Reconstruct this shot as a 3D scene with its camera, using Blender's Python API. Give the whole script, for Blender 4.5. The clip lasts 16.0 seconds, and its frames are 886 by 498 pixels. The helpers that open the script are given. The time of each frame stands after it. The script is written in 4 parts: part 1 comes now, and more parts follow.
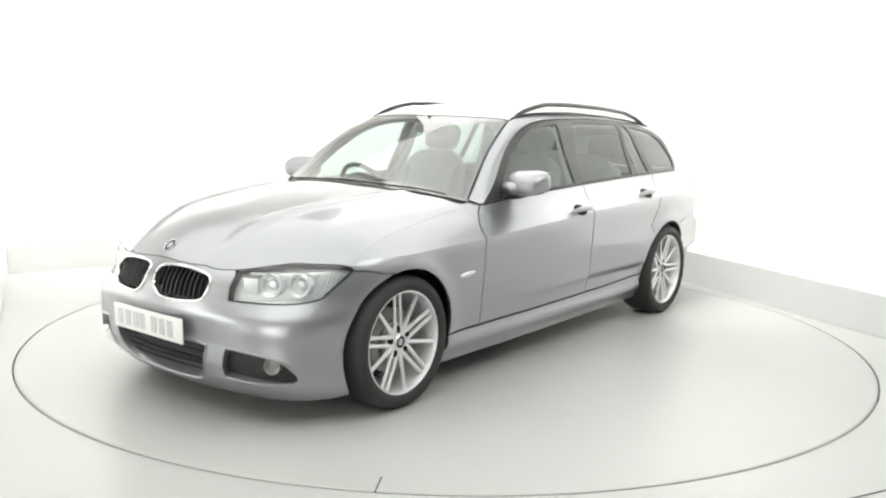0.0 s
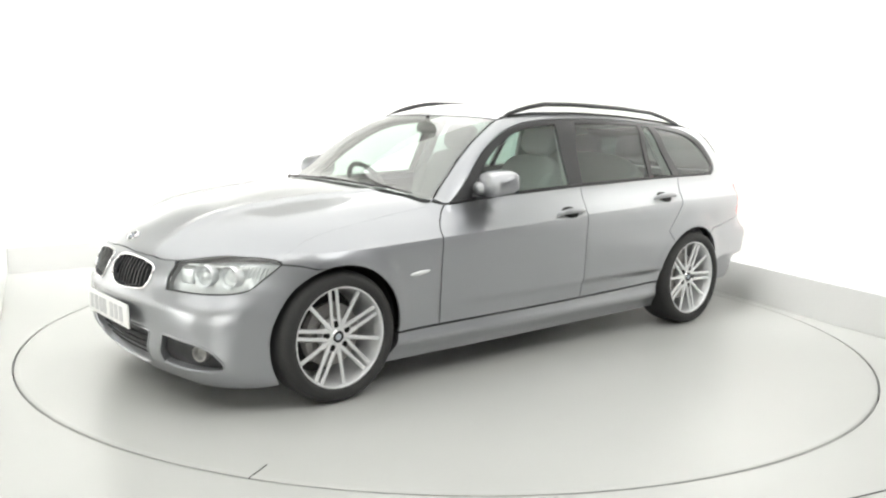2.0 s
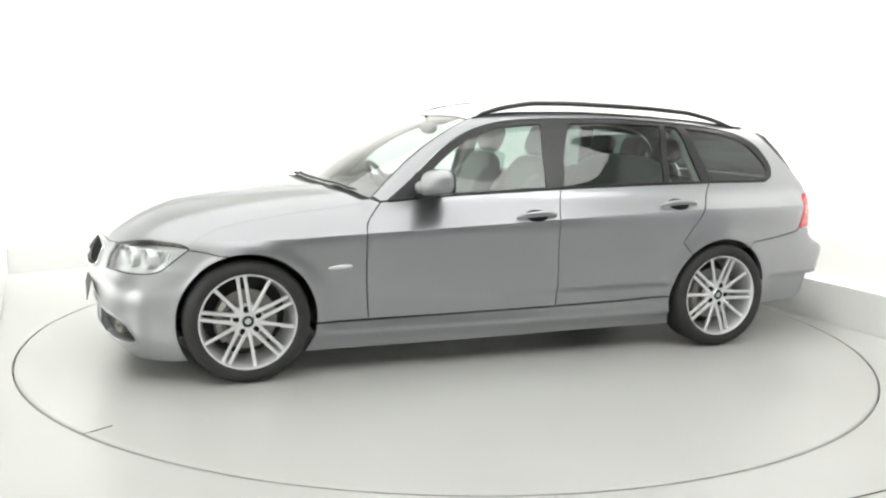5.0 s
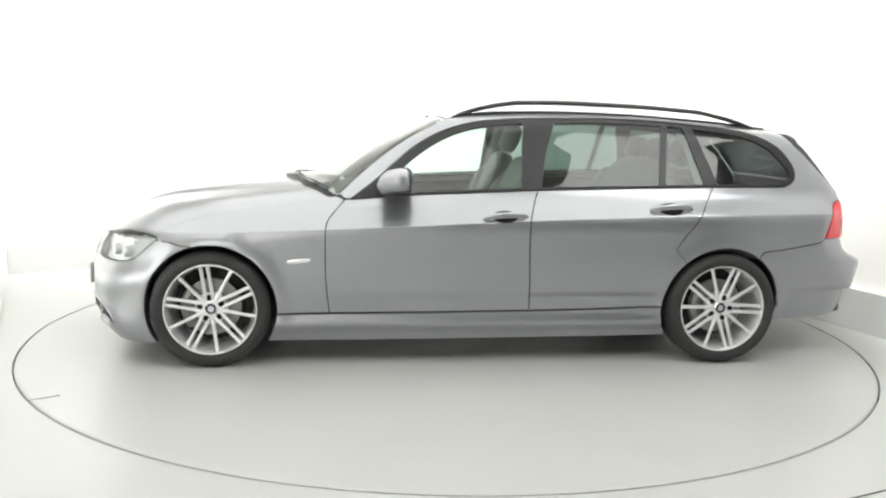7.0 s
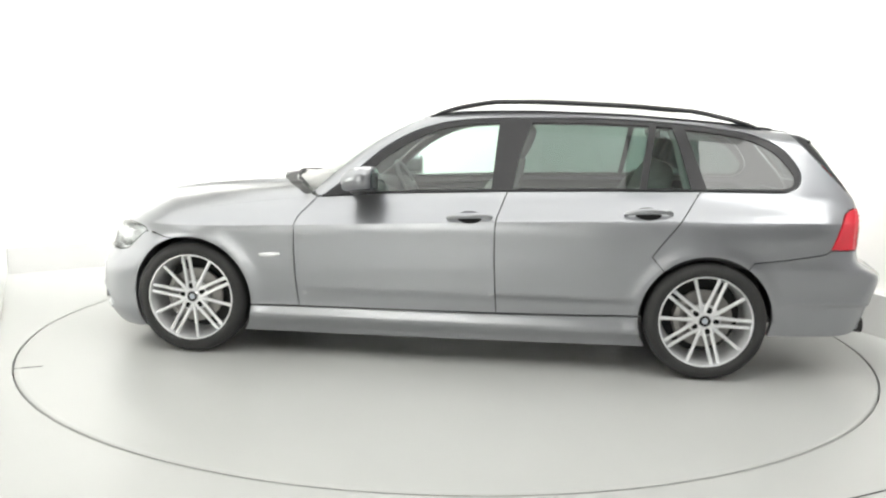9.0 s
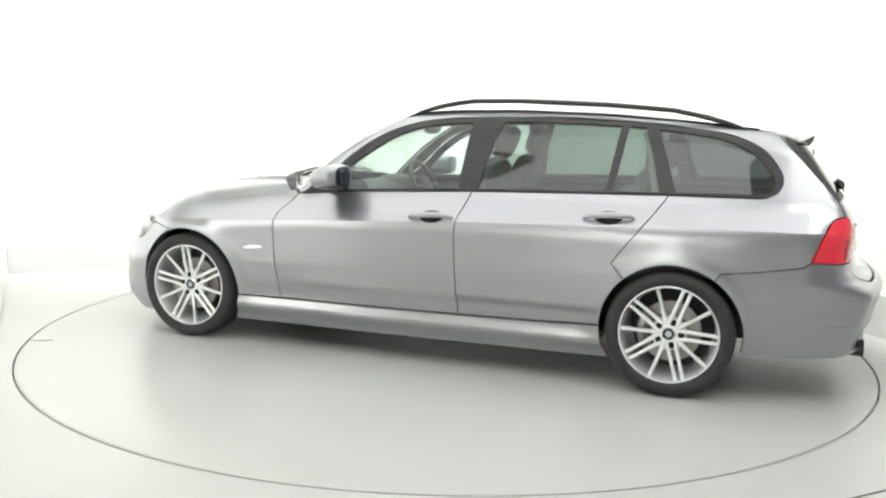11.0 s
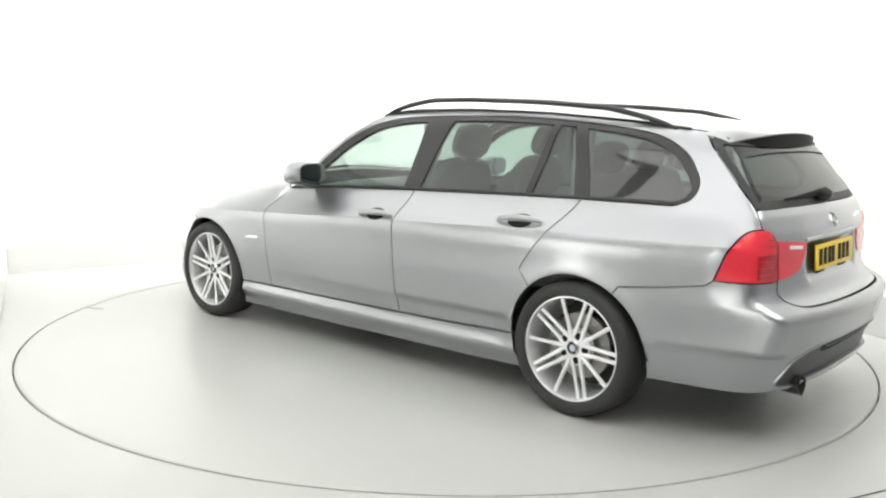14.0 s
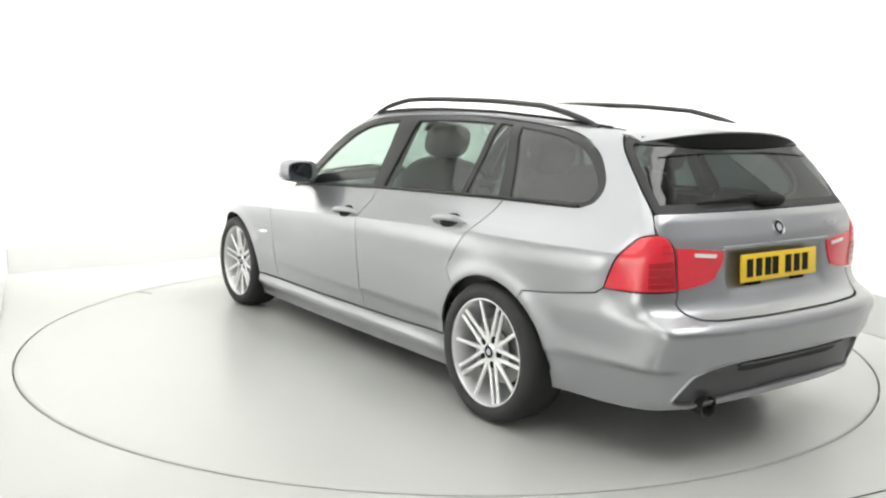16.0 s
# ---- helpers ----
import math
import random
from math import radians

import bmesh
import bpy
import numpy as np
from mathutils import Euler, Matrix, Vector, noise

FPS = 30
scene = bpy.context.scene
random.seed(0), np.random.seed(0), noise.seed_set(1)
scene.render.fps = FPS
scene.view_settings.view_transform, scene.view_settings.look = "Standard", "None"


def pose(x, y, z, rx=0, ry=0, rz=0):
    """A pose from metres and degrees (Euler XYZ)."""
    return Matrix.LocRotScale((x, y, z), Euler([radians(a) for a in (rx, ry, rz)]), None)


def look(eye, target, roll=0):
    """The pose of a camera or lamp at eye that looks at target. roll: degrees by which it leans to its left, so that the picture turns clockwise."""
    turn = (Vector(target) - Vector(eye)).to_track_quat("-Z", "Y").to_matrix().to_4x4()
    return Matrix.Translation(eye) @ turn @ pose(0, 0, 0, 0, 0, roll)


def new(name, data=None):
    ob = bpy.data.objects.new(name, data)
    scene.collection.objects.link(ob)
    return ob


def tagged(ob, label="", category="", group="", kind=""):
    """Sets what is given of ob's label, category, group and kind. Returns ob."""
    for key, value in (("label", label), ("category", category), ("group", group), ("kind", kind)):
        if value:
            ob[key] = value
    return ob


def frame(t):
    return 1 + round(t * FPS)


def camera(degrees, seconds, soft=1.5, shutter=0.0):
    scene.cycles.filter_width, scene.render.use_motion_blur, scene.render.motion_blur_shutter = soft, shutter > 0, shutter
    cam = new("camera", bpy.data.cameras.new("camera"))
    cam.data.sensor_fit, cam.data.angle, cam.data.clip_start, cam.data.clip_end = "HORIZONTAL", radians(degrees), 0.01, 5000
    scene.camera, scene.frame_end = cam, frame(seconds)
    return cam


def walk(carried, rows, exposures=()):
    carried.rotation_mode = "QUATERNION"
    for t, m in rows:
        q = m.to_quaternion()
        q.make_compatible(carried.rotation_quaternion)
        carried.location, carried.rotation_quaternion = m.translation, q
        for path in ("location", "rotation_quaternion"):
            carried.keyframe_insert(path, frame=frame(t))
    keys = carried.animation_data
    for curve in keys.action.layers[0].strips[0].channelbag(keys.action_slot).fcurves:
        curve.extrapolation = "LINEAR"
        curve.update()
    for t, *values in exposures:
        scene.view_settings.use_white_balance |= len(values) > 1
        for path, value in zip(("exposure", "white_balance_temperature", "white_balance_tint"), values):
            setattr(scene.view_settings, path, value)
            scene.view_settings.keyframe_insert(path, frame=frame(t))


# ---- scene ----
EYE = (0.0, -5.319, 1.313)
cam = camera(54.30, 16.0, soft=2.2)
STAND = look(EYE, (EYE[0] - 0.0011, EYE[1] + 0.98878, EYE[2] - 0.14937), 1.30)
walk(cam, [(0.0, STAND), (16.0, STAND)], exposures=[(0.0, -0.86), (16.0, -0.86)])

# ---- world and lights ----
world = bpy.data.worlds.new("world")
scene.world = world
world.use_nodes = True
world.node_tree.nodes["Background"].inputs[0].default_value = (0.9, 0.95, 1.0, 1)
world.node_tree.nodes["Background"].inputs[1].default_value = 0.1


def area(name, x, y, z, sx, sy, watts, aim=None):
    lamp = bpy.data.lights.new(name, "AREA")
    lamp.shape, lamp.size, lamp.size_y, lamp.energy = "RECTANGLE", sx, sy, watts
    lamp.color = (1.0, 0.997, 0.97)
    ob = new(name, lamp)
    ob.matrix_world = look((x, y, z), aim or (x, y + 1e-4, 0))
    return tagged(ob, "unseen softbox under the ceiling, added to light car and floor", "light")


# Unseen lamps: overhead light is inferred, their number, sizes and places are assumed.
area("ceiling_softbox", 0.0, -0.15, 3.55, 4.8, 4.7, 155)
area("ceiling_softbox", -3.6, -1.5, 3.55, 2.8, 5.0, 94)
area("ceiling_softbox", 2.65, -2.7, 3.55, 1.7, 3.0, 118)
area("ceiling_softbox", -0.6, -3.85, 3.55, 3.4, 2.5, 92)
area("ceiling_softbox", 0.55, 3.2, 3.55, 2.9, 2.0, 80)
# Unseen fill lamps, added so the studio walls come out white.
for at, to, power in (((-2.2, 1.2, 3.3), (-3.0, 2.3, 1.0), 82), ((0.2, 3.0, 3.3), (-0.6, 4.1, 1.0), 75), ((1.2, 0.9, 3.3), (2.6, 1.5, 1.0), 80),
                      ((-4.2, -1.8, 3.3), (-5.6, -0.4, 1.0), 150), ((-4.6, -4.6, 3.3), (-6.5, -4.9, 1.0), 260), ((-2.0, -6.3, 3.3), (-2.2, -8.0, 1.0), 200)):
    fill_lamp = tagged(area("unseen_wall_fill", *at, 2.0, 0.5, power * 0.85, to), "unseen fill lamp, added to brighten the studio wall", "light")
    fill_lamp.data.spread = radians(75)


# ---- materials ----
def material(name, colour, rough=0.5, metal=0.0, coat=0.0, grain=0.0, size=40.0, bump=0.0, wear=0.0, alpha=1.0, transmit=0.0, ior=1.45, glow=0.0):
    """A surface with variation at two scales: grain (fine) and wear (broad, in colour and gloss)."""
    mat = bpy.data.materials.new(name)
    mat.use_nodes = True
    nt = mat.node_tree
    b = nt.nodes["Principled BSDF"]
    b.inputs["Base Color"].default_value = (*colour, 1)
    b.inputs["Roughness"].default_value = rough
    b.inputs["Metallic"].default_value = metal
    b.inputs["Coat Weight"].default_value = coat
    b.inputs["Coat Roughness"].default_value = 0.04
    b.inputs["Transmission Weight"].default_value = transmit
    b.inputs["IOR"].default_value = ior
    b.inputs["Alpha"].default_value = alpha
    if glow:
        b.inputs["Emission Color"].default_value = (*colour, 1)
        b.inputs["Emission Strength"].default_value = glow
    co = nt.nodes.new("ShaderNodeTexCoord")
    fine = nt.nodes.new("ShaderNodeTexNoise")
    fine.inputs["Scale"].default_value = size
    fine.inputs["Detail"].default_value = 4
    nt.links.new(co.outputs["Object"], fine.inputs["Vector"])
    broad = nt.nodes.new("ShaderNodeTexNoise")
    broad.inputs["Scale"].default_value = 1.3
    broad.inputs["Detail"].default_value = 5
    nt.links.new(co.outputs["Object"], broad.inputs["Vector"])
    if grain or wear:
        total = nt.nodes.new("ShaderNodeMath")
        total.operation = "MULTIPLY_ADD"
        nt.links.new(fine.outputs["Fac"], total.inputs[0])
        total.inputs[1].default_value = 2 * grain
        more = nt.nodes.new("ShaderNodeMath")
        more.operation = "MULTIPLY_ADD"
        nt.links.new(broad.outputs["Fac"], more.inputs[0])
        more.inputs[1].default_value = 2 * wear
        more.inputs[2].default_value = 1 - grain - wear
        nt.links.new(more.outputs[0], total.inputs[2])
        tint = nt.nodes.new("ShaderNodeVectorMath")
        tint.operation = "SCALE"
        tint.inputs[0].default_value = colour
        nt.links.new(total.outputs[0], tint.inputs["Scale"])
        nt.links.new(tint.outputs[0], b.inputs["Base Color"])
        gloss = nt.nodes.new("ShaderNodeMapRange")
        gloss.inputs["To Min"].default_value = max(0.0, rough * (1 - 2 * wear) - grain * 0.2)
        gloss.inputs["To Max"].default_value = min(1.0, rough * (1 + 2 * wear) + grain * 0.2)
        nt.links.new(broad.outputs["Fac"], gloss.inputs["Value"])
        nt.links.new(gloss.outputs[0], b.inputs["Roughness"])
    if bump:
        bm_ = nt.nodes.new("ShaderNodeBump")
        bm_.inputs["Strength"].default_value = bump
        bm_.inputs["Distance"].default_value = 0.003
        nt.links.new(fine.outputs["Fac"], bm_.inputs["Height"])
        nt.links.new(bm_.outputs[0], b.inputs["Normal"])
    return mat


FLOOR = material("grey_floor_paint", (0.45, 0.456, 0.443), 0.31, grain=0.02, size=60, bump=0.05, wear=0.06)
DECK = material("turntable_paint", (0.45, 0.456, 0.443), 0.31, grain=0.02, size=60, bump=0.05, wear=0.06)
WALL = material("white_wall_paint", (0.86, 0.86, 0.84), 0.7, grain=0.01, size=90, bump=0.1, wear=0.02)
# Grey for unseen walls, tuned to darken the car's reflections.
GREYWALL = material("unseen_grey_wall", (0.44, 0.44, 0.45), 0.9, grain=0.05, size=120, bump=0.2, wear=0.05)
PLINTH = material("pale_grey_board", (0.62, 0.62, 0.612), 0.5, grain=0.02, size=50, bump=0.05, wear=0.04)
GAP = material("black_gap", (0.03, 0.03, 0.03), 0.8, grain=0.2)
PAINT = material("silver_grey_metallic_paint", (0.344, 0.352, 0.371), 0.31, metal=0.84, coat=1.0, grain=0.04, size=900, wear=0.02)
DIFFUSER = material("dark_grey_satin_plastic", (0.075, 0.076, 0.08), 0.38, grain=0.08, size=300, bump=0.1, wear=0.06)
DARKSTEEL = material("dark_steel", (0.055, 0.053, 0.052), 0.4, metal=0.6, grain=0.2, size=120, wear=0.2)
TRIM = material("satin_black_trim", (0.02, 0.02, 0.022), 0.30, grain=0.1, size=200, wear=0.05)
PLASTIC = material("black_grained_plastic", (0.025, 0.025, 0.027), 0.55, grain=0.15, size=400, bump=0.3, wear=0.1)
RUBBER = material("tyre_rubber", (0.028, 0.028, 0.028), 0.75, grain=0.15, size=150, bump=0.25, wear=0.2)
ALLOY = material("silver_painted_alloy", (0.76, 0.765, 0.775), 0.34, metal=0.5, coat=0.4, grain=0.03, size=200, wear=0.05)
CHROME = material("polished_chrome", (0.85, 0.85, 0.86), 0.08, metal=1.0, wear=0.05)
IRON = material("brake_iron", (0.30, 0.29, 0.28), 0.45, metal=0.8, grain=0.1, size=150, wear=0.15)
LEATHER = material("grey_leather", (0.30, 0.30, 0.29), 0.55, grain=0.08, size=300, bump=0.2, wear=0.05)
DARKLEATHER = material("black_leather", (0.04, 0.04, 0.042), 0.5, grain=0.1, size=300, bump=0.2, wear=0.1)
LINING = material("grey_headlining", (0.45, 0.45, 0.43), 0.9, grain=0.05, size=300, bump=0.2)


def glass_material(name, tint, rough=0.02, base=0.08):
    """Thin glass: a clear sheet that tints what is seen through it and mirrors by its angle."""
    mat = bpy.data.materials.new(name)
    mat.use_nodes = True
    nt = mat.node_tree
    nt.nodes.remove(nt.nodes["Principled BSDF"])
    out = nt.nodes["Material Output"]
    clear = nt.nodes.new("ShaderNodeBsdfTransparent")
    clear.inputs[0].default_value = (*tint, 1)
    shine = nt.nodes.new("ShaderNodeBsdfGlossy")
    shine.inputs["Roughness"].default_value = rough
    edge = nt.nodes.new("ShaderNodeLayerWeight")
    edge.inputs["Blend"].default_value = 0.5
    power = nt.nodes.new("ShaderNodeMath")
    power.operation = "POWER"
    power.inputs[1].default_value = 5.0
    nt.links.new(edge.outputs["Facing"], power.inputs[0])
    fres = nt.nodes.new("ShaderNodeMath")
    fres.operation = "MULTIPLY_ADD"
    fres.inputs[1].default_value = 1 - base
    fres.inputs[2].default_value = base
    nt.links.new(power.outputs[0], fres.inputs[0])
    mix = nt.nodes.new("ShaderNodeMixShader")
    nt.links.new(fres.outputs[0], mix.inputs[0])
    nt.links.new(clear.outputs[0], mix.inputs[1])
    nt.links.new(shine.outputs[0], mix.inputs[2])
    nt.links.new(mix.outputs[0], out.inputs[0])
    return mat


GLASS = glass_material("window_glass", (0.76, 0.88, 0.83))
SCREEN = glass_material("windscreen_glass", (0.74, 0.82, 0.78), base=0.26)
DARKGLASS = glass_material("tinted_window_glass", (0.34, 0.43, 0.40))
# Tint also stands in for the blocked, dim view through the load space.
QUARTERGLASS = glass_material("dark_quarter_glass", (0.17, 0.21, 0.20), base=0.10)
REARGLASS = glass_material("dark_rear_glass", (0.10, 0.125, 0.12), base=0.08)
LENS = glass_material("clear_lamp_lens", (0.93, 0.95, 0.95))
RED = material("red_lamp_lens", (0.72, 0.03, 0.05), 0.12, coat=0.5, grain=0.05, size=60, wear=0.02)
DEEPRED = material("dark_red_lamp_lens", (0.42, 0.012, 0.022), 0.15, coat=0.5, grain=0.08, size=80)
YELLOW = material("yellow_plate", (0.85, 0.58, 0.03), 0.35, grain=0.02, wear=0.02)
WHITE = material("white_plate", (0.85, 0.85, 0.84), 0.3, grain=0.02, wear=0.02)
INK = material("matt_black", (0.012, 0.012, 0.012), 0.6)
INK.node_tree.nodes["Principled BSDF"].inputs["Specular IOR Level"].default_value = 0.15
PALEINK = material("pale_grey_ink", (0.58, 0.58, 0.59), 0.4)
REFLECTOR = material("silvered_reflector", (0.86, 0.87, 0.88), 0.25, metal=0.5, grain=0.04, size=60, wear=0.05)
MIRROR = material("mirror_glass", (0.16, 0.17, 0.19), 0.02, metal=1.0)
BLUE = material("pale_blue_enamel", (0.46, 0.50, 0.56), 0.2, coat=0.5)


# ---- mesh tools ----
def link(name, bm, mat, parent=None, label="", smooth=True):
    me = bpy.data.meshes.new(name)
    bm.to_mesh(me)
    bm.free()
    me.materials.append(mat)
    if smooth:
        me.polygons.foreach_set("use_smooth", [True] * len(me.polygons))
        me.set_sharp_from_angle(angle=radians(38))
    ob = new(name, me)
    if parent:
        ob.parent = parent
    if label:
        tagged(ob, label)
    return ob


def part(name, bm, mat, parent, label="", smooth=True):
    return link(name, bm, mat, parent, label, smooth)


def box(bm, x0, x1, y0, y1, z0, z1, bevel=0.0, m=None):
    r = bmesh.ops.create_cube(bm, size=1, matrix=Matrix.Translation(((x0 + x1) / 2, (y0 + y1) / 2, (z0 + z1) / 2)) @ Matrix.Diagonal((x1 - x0, y1 - y0, z1 - z0, 1)))
    vs = r["verts"]
    if bevel:
        es = list({e for v in vs for e in v.link_edges})
        rb = bmesh.ops.bevel(bm, geom=es, offset=bevel, segments=2, affect="EDGES", profile=0.6)
        vs = list({v for v in rb["verts"]} | {v for v in vs if v.is_valid})
    if m is not None:
        bmesh.ops.transform(bm, matrix=m, verts=vs)
    return vs


def plan_wall(name, a, b, z0, z1, thick, mat, label):
    """An upright wall from a to b in plan, its body to the left of that way."""
    a, b = Vector((*a, 0)), Vector((*b, 0))
    d = (b - a).normalized()
    n = Vector((-d.y, d.x, 0))
    bm = bmesh.new()
    box(bm, 0, (b - a).length, 0, thick, z0, z1, 0.004, Matrix.Translation(a) @ Matrix(((d.x, n.x, 0, 0), (d.y, n.y, 0, 0), (0, 0, 1, 0), (0, 0, 0, 1))))
    return tagged(link(name, bm, mat, smooth=False), label, "wall", kind="structure")


# ---- the studio ----
TABLE_R = 2.453
TABLE_AT = (0.025, 0.012)
bm = bmesh.new()
outer = [bm.verts.new((12 * math.cos(i * math.tau / 160), 12 * math.sin(i * math.tau / 160), 0)) for i in range(160)]
ring = [bm.verts.new((TABLE_AT[0] + (TABLE_R + 0.009) * math.cos(i * math.tau / 160), TABLE_AT[1] + (TABLE_R + 0.009) * math.sin(i * math.tau / 160), 0)) for i in range(160)]
down = [bm.verts.new((v.co.x, v.co.y, -0.06)) for v in ring]
for i in range(160):
    j = (i + 1) % 160
    bm.faces.new((outer[i], outer[j], ring[j], ring[i]))
    bm.faces.new((ring[i], ring[j], down[j], down[i]))
tagged(link("floor", bm, FLOOR, smooth=False), "pale grey painted studio floor, faintly glossy", "floor", kind="structure")
bm = bmesh.new()
bmesh.ops.create_circle(bm, cap_ends=True, radius=TABLE_R + 0.1, segments=96, matrix=pose(0, 0, -0.06))
tagged(link("floor_pit", bm, GAP, smooth=False), "dark pit under the turntable", "floor", kind="structure")

turntable = tagged(new("turntable"), "round pale grey car turntable set flush in the floor", "turntable")
bm = bmesh.new()
bmesh.ops.create_cone(bm, cap_ends=True, cap_tris=False, segments=160, radius1=TABLE_R, radius2=TABLE_R, depth=0.04, matrix=pose(0, 0, -0.02))
bmesh.ops.bevel(bm, geom=[e for e in bm.edges if e.verts[0].co.z > -0.01 and e.verts[1].co.z > -0.01], offset=0.004, segments=2, affect="EDGES")
part("deck", bm, DECK, turntable)
bm = bmesh.new()
lathe_ring = [(TABLE_R - 0.030, 0.0008), (TABLE_R - 0.026, 0.0012), (TABLE_R - 0.005, 0.0012), (TABLE_R - 0.004, 0.0006)]
rings_ = [[bm.verts.new((a * math.cos(i * math.tau / 160), a * math.sin(i * math.tau / 160), z)) for i in range(160)] for a, z in lathe_ring]
for r0, r1 in zip(rings_, rings_[1:]):
    for i in range(160):
        bm.faces.new((r0[i], r1[i], r1[(i + 1) % 160], r0[(i + 1) % 160]))
bmesh.ops.recalc_face_normals(bm, faces=bm.faces[:])
part("rim_band", bm, DECK, turntable, "painted steel edging of the turntable")
for a, r0 in ((32.5, 2.32),):
    bm = bmesh.new()
    box(bm, r0, TABLE_R - 0.002, -0.0025, 0.0025, -0.002, 0.0018, 0.0, pose(0, 0, 0, 0, 0, a))
    part("deck_joint", bm, GAP, turntable, "dark joint between deck plates")

plan_wall("plinth_west", (-2.80, 0.02), (-3.50, 1.49), 0, 0.217, 0.05, WALL, "low white board at the end of the plinth")
CORNER = (0.79, 4.72)
plan_wall("wall_north_west", (-3.49, 1.49), CORNER, 0, 0.217, 0.12, PLINTH, "low pale grey plinth board along the studio wall").name = "plinth_north_west"
plan_wall("wall_north_east", CORNER, (5.0, -5.2), 0, 0.27, 0.12, PLINTH, "low pale grey plinth board along the studio wall").name = "plinth_north_east"
# the back wall: two straight runs and a wide curve between them
A_, B_, C_ = Vector((-7.5, -1.0)), Vector((0.72, 5.15)), Vector((3.30, -0.96))
line_ = [A_]
p0, p2 = B_ + (A_ - B_).normalized() * 2.6, B_ + (C_ - B_).normalized() * 2.6
line_ += [(1 - t) ** 2 * p0 + 2 * t * (1 - t) * B_ + t * t * p2 for t in [i / 24 for i in range(25)]] + [C_]
bm = bmesh.new()
rows_ = []
for i, q in enumerate(line_):
    d = (line_[min(i + 1, len(line_) - 1)] - line_[max(i - 1, 0)]).normalized()
    n = Vector((-d.y, d.x)) * 0.12
    rows_.append([bm.verts.new((*v, z)) for v, z in ((q, 0), (q, 4.0), (q + n, 4.0), (q + n, 0))])
for r0, r1 in zip(rows_, rows_[1:]):
    for i in range(4):
        bm.faces.new((r0[i], r0[(i + 1) % 4], r1[(i + 1) % 4], r1[i]))
bm.faces.new(rows_[0])
bm.faces.new(rows_[-1][::-1])
bmesh.ops.recalc_face_normals(bm, faces=bm.faces[:])
tagged(link("wall_north", bm, WALL), "plain white curved studio wall", "wall", kind="structure")
bm = bmesh.new()
box(bm, 0, 1.2, -0.003, 0.003, 0.0, 0.002, 0.0, pose(1.30, -2.475, 0.0005, 0, 0, 25.8))
tagged(link("floor_joint", bm, GAP, smooth=False), "thin dark joint in the floor", "floor", kind="structure")
# Unseen walls: white ones brighten and grey ones darken what the car reflects.
plan_wall("wall_west", (-6.4, -8.0), (-7.0, -0.7), 0, 4.0, 0.12, WALL, "unseen white studio wall, brightens what the car reflects")
plan_wall("wall_south_west", (0.3, -8.0), (-6.5, -8.0), 0, 4.0, 0.12, WALL, "unseen white studio wall, brightens what the car reflects")
plan_wall("wall_south_east", (6.2, -8.0), (0.3, -8.0), 0, 4.0, 0.12, GREYWALL, "unseen grey wall, added to darken what the car reflects")
plan_wall("wall_north_east", (3.30, -0.97), (5.3, -5.7), 0, 4.0, 0.12, GREYWALL, "unseen grey wall, added to darken what the car reflects")
plan_wall("wall_east", (5.2, -5.4), (6.2, -8.0), 0, 4.0, 0.12, GREYWALL, "unseen grey wall, added to darken what the car reflects")
bm = bmesh.new()
box(bm, -9, 8, -9, 7, 4.0, 4.1)
tagged(link("ceiling", bm, WALL, smooth=False), "plain white studio ceiling", "ceiling", kind="structure")
# ---- the car's form: a field that is zero on the skin; x to the nose, y to its left, z up ----
def table(pairs, soft=0.0):
    """A function through the pairs, rounded over the width soft."""
    xs, ys = zip(*pairs)
    grid = np.linspace(xs[0], xs[-1], 600)
    vals = np.interp(grid, xs, ys)
    if soft:
        n = max(3, int(soft / (grid[1] - grid[0])) | 1)
        k = np.hanning(n + 2)[1:-1]
        k /= k.sum()
        a = 2 * vals[0] - vals[1:n + 1][::-1]
        b = 2 * vals[-1] - vals[-n - 1:-1][::-1]
        vals = np.convolve(np.concatenate([a, vals, b]), k, "same")[n:-n]
    return lambda v: np.interp(v, grid, vals)


def smax(a, b, r):
    h = np.clip(r - np.abs(a - b), 0, None) / r
    return np.maximum(a, b) + h * h * r * 0.25


def smin(a, b, r):
    return -smax(-a, -b, r)


crease_z = table([(-2.4, 0.83), (-1.9, 0.832), (-1.2, 0.826), (-0.3, 0.790), (0.7, 0.738), (1.2, 0.715), (2.4, 0.69)], 0.3)
side_low = table([(-0.8, 0.74), (-0.62, 0.790), (-0.57, 0.806), (-0.525, 0.818), (-0.495, 0.825), (-0.47, 0.831), (-0.44, 0.837), (-0.36, 0.852),
                  (-0.25, 0.868), (-0.12, 0.876), (-0.02, 0.884), (0.0, 0.884)], 0.07)
side_high = table([(0.0, 0.884), (0.012, 0.877), (0.04, 0.864), (0.09, 0.839), (0.15, 0.802), (0.2, 0.765), (0.3, 0.69), (0.5, 0.5)], 0.025)
plan_side = table([(-2.6, 0.30), (-2.3, 0.165), (-2.0, 0.085), (-1.7, 0.034), (-1.38, 0.006), (-0.8, 0.0), (0.2, 0.0), (0.8, 0.012), (1.38, 0.010),
                   (1.6, 0.040), (1.9, 0.10), (2.2, 0.2), (2.5, 0.35)], 0.25)
shoulder_in = table([(-2.4, 0.0), (-1.0, 0.0), (0.0, 0.0), (0.7, 0.035), (1.4, 0.045), (2.2, 0.05)], 0.3)
